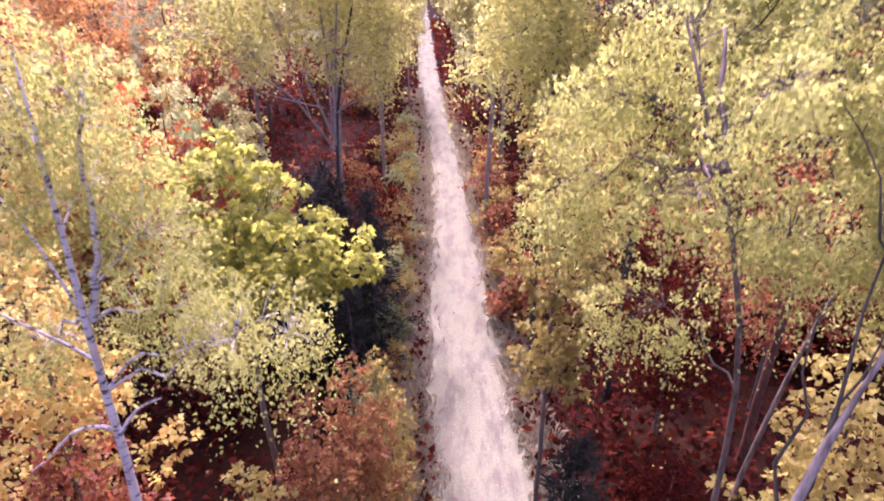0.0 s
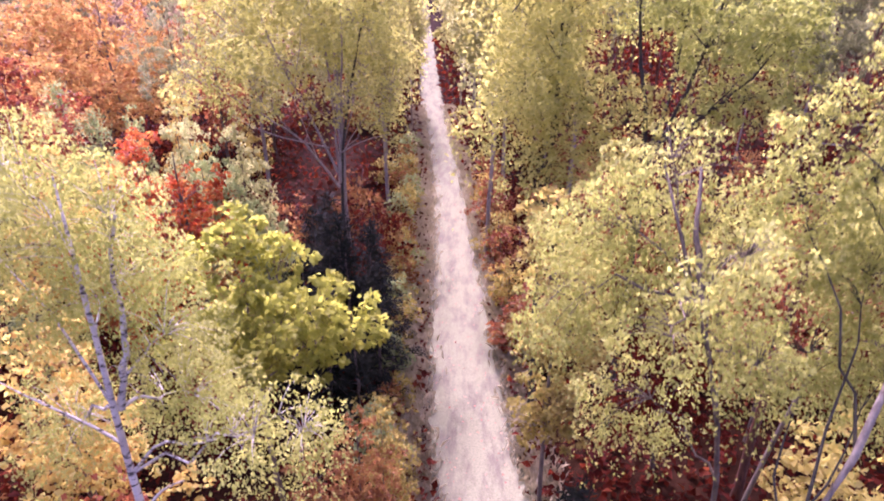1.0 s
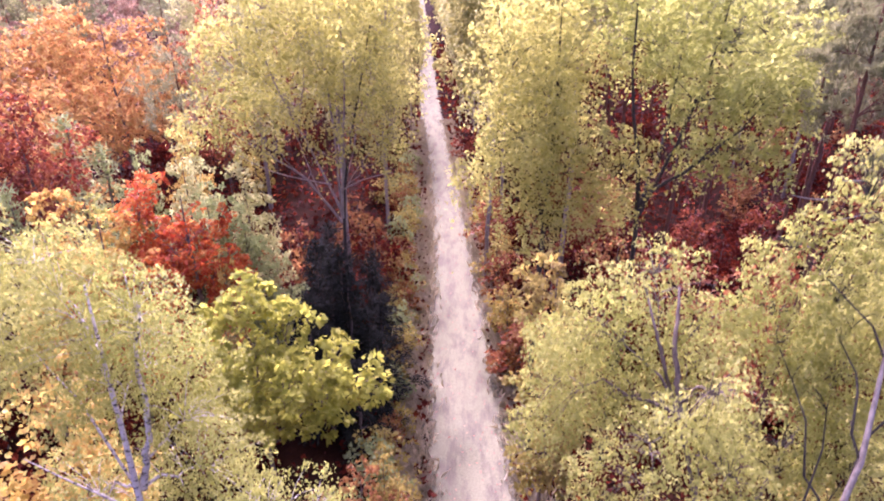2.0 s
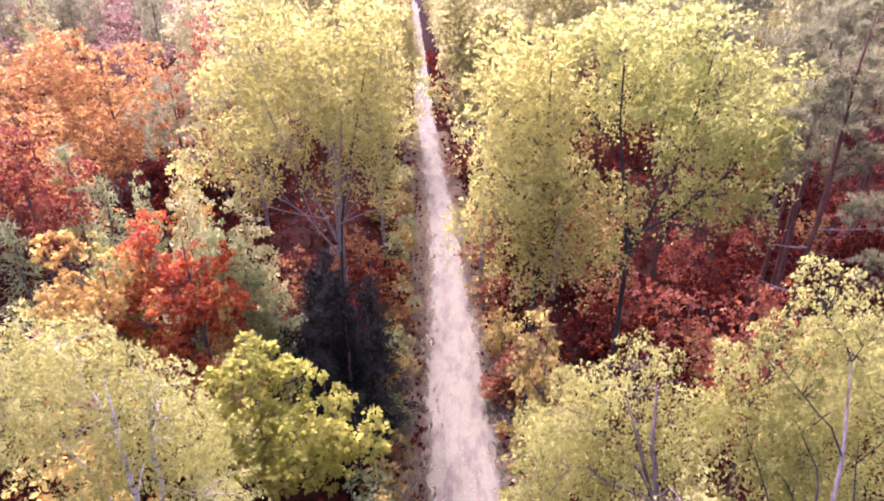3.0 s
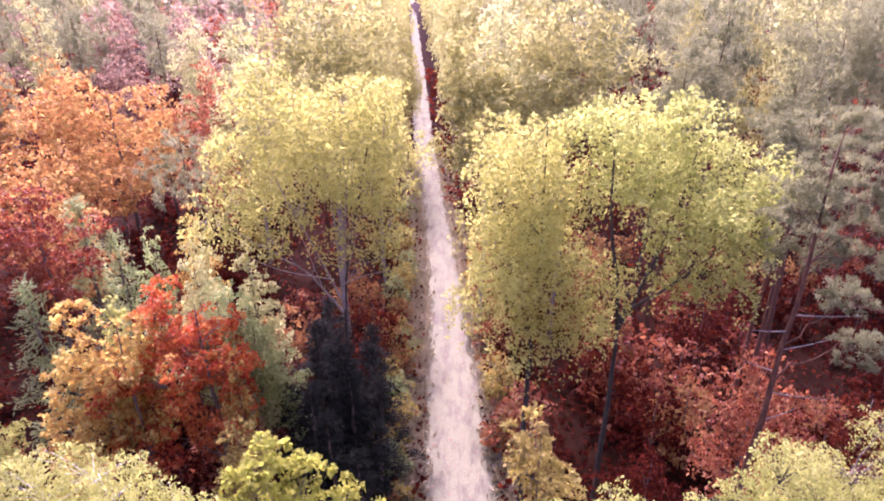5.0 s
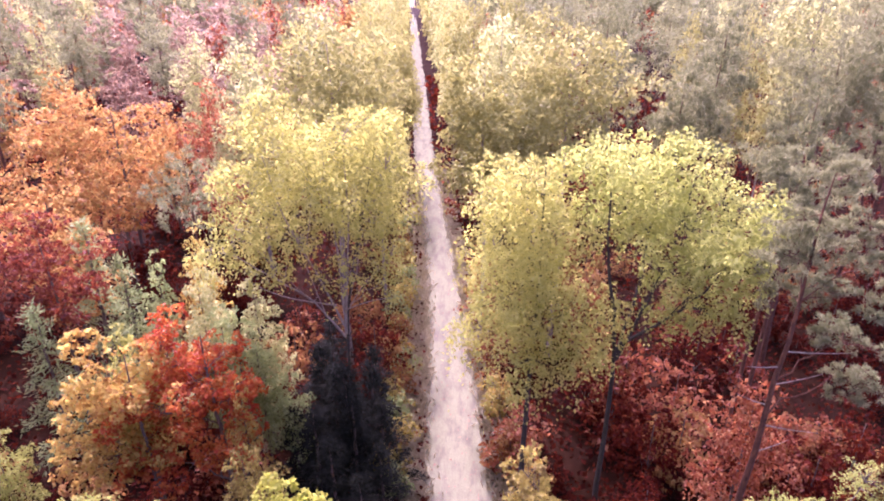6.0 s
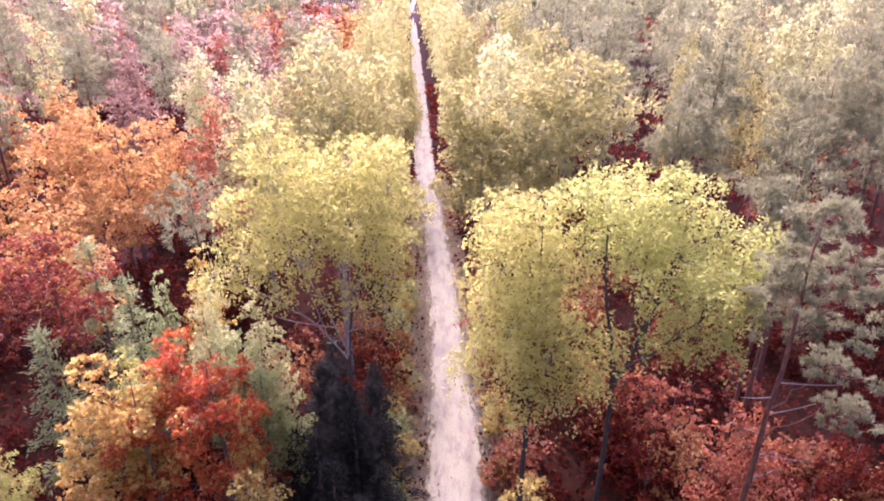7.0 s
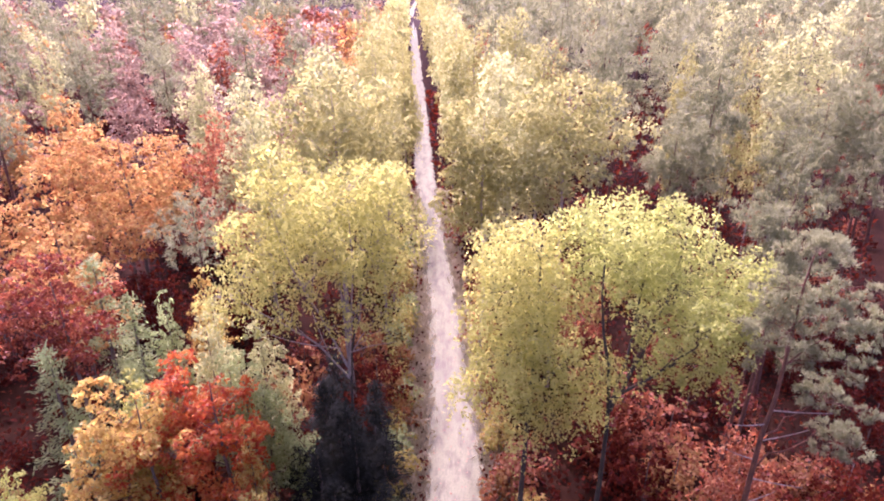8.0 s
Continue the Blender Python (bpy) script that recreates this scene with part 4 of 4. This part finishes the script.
# ---- shrubs under the trees ----
bush = finish(grow("oak", 4.0, 1.9, 0.1, "round", 8, 1100, 0.2, 40, 0.05, sides=3), False, 4)
shrubs = [finish(grow("oak", 2.4, 1.25, 0.08, "round", 10, 520, 0.2, 40, 0.035, sides=3), False, 3) for _ in range(3)]
count = 0
for _ in range(3000):
    y = rng.uniform(5, 62)
    x = rng.uniform(-1, 1) * (8 + 0.62 * y)
    off = x - track_x(y)
    if abs(off) < 3.0 or (-7 < x < 0 and 13 < y < 25):
        continue
    roll = rng.uniform()
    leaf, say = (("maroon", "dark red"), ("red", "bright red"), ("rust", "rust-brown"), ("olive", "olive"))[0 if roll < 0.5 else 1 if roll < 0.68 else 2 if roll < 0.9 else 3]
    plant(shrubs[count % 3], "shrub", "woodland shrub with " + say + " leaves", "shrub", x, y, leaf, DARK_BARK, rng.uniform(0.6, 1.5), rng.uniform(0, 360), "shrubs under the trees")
    count += 1
    if count >= 110:
        break


for k in range(34):
    y = 11 + 1.25 * k + rng.uniform(-0.4, 0.4)
    x = track_x(y) - 2.85 + rng.uniform(-0.5, 0.3)
    plant(shrubs[k % 3], "shrub", "low grey-olive bush on the verge of the track", "shrub", x, y, ("grey", "olive", "rust", "olive")[k % 4], DARK_BARK, rng.uniform(0.45, 0.95), rng.uniform(0, 360), "bushes on the verge")

for k in range(16):
    y = 21 + 1.6 * k + rng.uniform(-0.5, 0.5)
    x = track_x(y) + 2.7 + rng.uniform(-0.3, 0.7)
    leaf, say = (("amber", "amber"), ("rust", "rust-brown"), ("red", "red"), ("olive", "olive"))[k % 4]
    plant(shrubs[k % 3], "shrub", "bush with " + say + " leaves on the verge of the track", "shrub", x, y, leaf, DARK_BARK, rng.uniform(0.7, 1.4), rng.uniform(0, 360), "bushes on the verge")

for k in range(80):
    x, y = (rng.uniform(7.5, 36), rng.uniform(13, 42)) if k % 5 < 4 else (rng.uniform(-22, -6.5), rng.uniform(21, 42))
    if not free_spot(x, y, 0.1):
        continue
    leaf, say = (("red", "bright red"), ("maroon", "dark red"), ("maroon", "dark red"), ("rust", "rust-brown"), ("maroon", "dark red"))[(k + k // 5) % 5 if x > 0 else 1]
    plant(bush, "shrub", "tall woodland shrub with " + say + " leaves", "shrub", x, y, leaf, DARK_BARK, rng.uniform(0.7, 1.2), rng.uniform(0, 360), "shrubs under the trees")

for x, y, s, leaf, say in ((-3.1, 7.2, 1.4, "rust", "rust-brown"), (-2.3, 7.7, 1.2, "rust", "rust-brown"), (-4.4, 7.6, 1.4, "red", "bright red"), (-1.9, 9.3, 1.3, "olive", "olive"), (-5.4, 6.4, 1.3, "maroon", "dark red"), (-1.2, 8.2, 1.0, "rust", "rust-brown")):
    plant(shrubs[0], "shrub", "woodland shrub with " + say + " leaves", "shrub", x, y, leaf, DARK_BARK, s, rng.uniform(0, 360), "shrubs under the trees")
for x, y, s, leaf, say in ((-3.6, 29.2, 1.1, "maroon", "dark red"), (-7.8, 28.4, 1.2, "rust", "rust-brown"), (-5.0, 33.5, 1.1, "rust", "rust-brown"),
                           (9.4, 21.4, 1.1, "maroon", "dark red"), (11.4, 24.2, 1.2, "red", "bright red"), (8.6, 24.6, 1.1, "maroon", "dark red"), (13.6, 20.2, 1.1, "maroon", "dark red"), (8.8, 28.2, 1.1, "rust", "rust-brown")):
    plant(bush, "shrub", "tall woodland shrub with " + say + " leaves", "shrub", x, y, leaf, DARK_BARK, s, rng.uniform(0, 360), "shrubs under the trees")

# ---- low growth and fallen leaves ----
def scatter(name, label, category, n, spot, tip, size, leaf, width, fold=0.2, grows=0.0):
    at = np.array([spot() for _ in range(n)])
    me = leaves(name, at, tip(n), size * rng.uniform(0.6, 1.4, n) * np.maximum(1, at[:, 1] / 35) ** grows, width, fold)
    me.materials.append(LEAF[leaf])
    tagged(new(name, me), label, category, "", "stuff")


def verge():
    y = 6 + 64 * rng.uniform() ** 1.3
    side = -1 if rng.uniform() < 0.62 else 1
    if side < 0:
        x = track_x(y) - float(np.interp(y, [8, 12, 26, 36], [1.95, 2.3, 2.3, 1.9])) + rng.normal() * 0.42
    else:
        x = track_x(y) + float(np.interp(y, [8, 12, 26, 36], [1.8, 2.1, 2.1, 1.8])) + rng.normal() * 0.32
    return x, y, ground_at(x, y) + 0.02


def floor_spot():
    y = 5 + 125 * rng.uniform() ** 1.5
    x = rng.uniform(-1, 1) * (8 + 0.62 * y)
    if abs(x - track_x(y)) < 1.5:
        x += 3.5 if x > track_x(y) else -3.5
    if -6.5 < x < -1.2 and 14 < y < 26 and rng.uniform() < 0.75:
        x -= 9
    return x, y, ground_at(x, y) + abs(rng.normal()) * 0.5


def on_track():
    y = 6 + 60 * rng.uniform() ** 1.2
    x = track_x(y) + rng.uniform(-1.6, 1.6)
    return x, y, 0.075


scatter("grass", "straw-coloured grass along the edges of the track", "grass", 36000, verge, lambda n: rng.normal(size=(n, 3)) * 0.35 + np.array([0, 0, 1.0]), 0.42, "grass", 0.12)
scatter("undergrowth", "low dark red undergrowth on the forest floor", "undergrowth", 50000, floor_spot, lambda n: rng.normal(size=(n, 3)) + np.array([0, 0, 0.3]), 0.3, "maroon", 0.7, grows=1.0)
scatter("fallen_leaves", "brown leaves fallen on the sandy track", "leaves", 700, on_track, lambda n: rng.normal(size=(n, 3)) * np.array([1, 1, 0.12]), 0.09, "litter", 0.7, 0.06)

# ---- the same wood behind the camera ----
for k, (x, y) in enumerate(((-6.5, -4), (6.8, -3), (-10.5, 1.5), (10.8, 2.0), (-5.6, -11), (5.8, -12), (-11.5, -8), (11.4, -9), (-16, -2), (16, -4), (-5.2, -19), (6.0, -21), (-13, -17), (13, -18), (-20, -10), (20, -12), (-8, -28), (9, -30), (-17, -26), (18, -27))):
    if k % 3 == 1:
        plant(maple_far[1], "maple_tree", MAPLE.format("rose-red"), "tree", x, y, "pink", DARK_BARK, rng.uniform(0.8, 1.0), rng.uniform(0, 360), "maples in the wood")
    else:
        plant(birch_far[1], "birch_tree", BIRCH, "tree", x, y, "birch", GREY_BARK, rng.uniform(0.8, 0.95), rng.uniform(0, 360), "birches along the track")
for k in range(18):
    y = rng.uniform(-26, 5)
    side = -1 if k % 2 else 1
    x = track_x(y) + side * (3.0 + 11 * rng.uniform() ** 1.3)
    leaf, say = (("maroon", "dark red"), ("rust", "rust-brown"), ("maroon", "dark red"), ("olive", "olive"))[k % 4]
    plant(shrubs[k % 3], "shrub", "woodland shrub with " + say + " leaves", "shrub", x, y, leaf, DARK_BARK, rng.uniform(0.6, 1.4), rng.uniform(0, 360), "shrubs under the trees")


def verge_behind():
    y = rng.uniform(-16, 6.5)
    side = -1 if rng.uniform() < 0.5 else 1
    x = track_x(y) + side * (1.85 + abs(rng.normal()) * 0.4)
    return x, y, ground_at(x, y) + 0.02


def floor_behind():
    y = rng.uniform(-18, 5.5)
    side = -1 if rng.uniform() < 0.5 else 1
    x = track_x(y) + side * rng.uniform(2.0, 14)
    return x, y, ground_at(x, y) + abs(rng.normal()) * 0.12


scatter("grass", "straw-coloured grass along the edges of the track", "grass", 7000, verge_behind, lambda n: rng.normal(size=(n, 3)) * 0.35 + np.array([0, 0, 1.0]), 0.42, "grass", 0.12)
scatter("undergrowth", "low rust-brown undergrowth on the forest floor", "undergrowth", 14000, floor_behind, lambda n: rng.normal(size=(n, 3)) + np.array([0, 0, 0.3]), 0.26, "rust", 0.7)
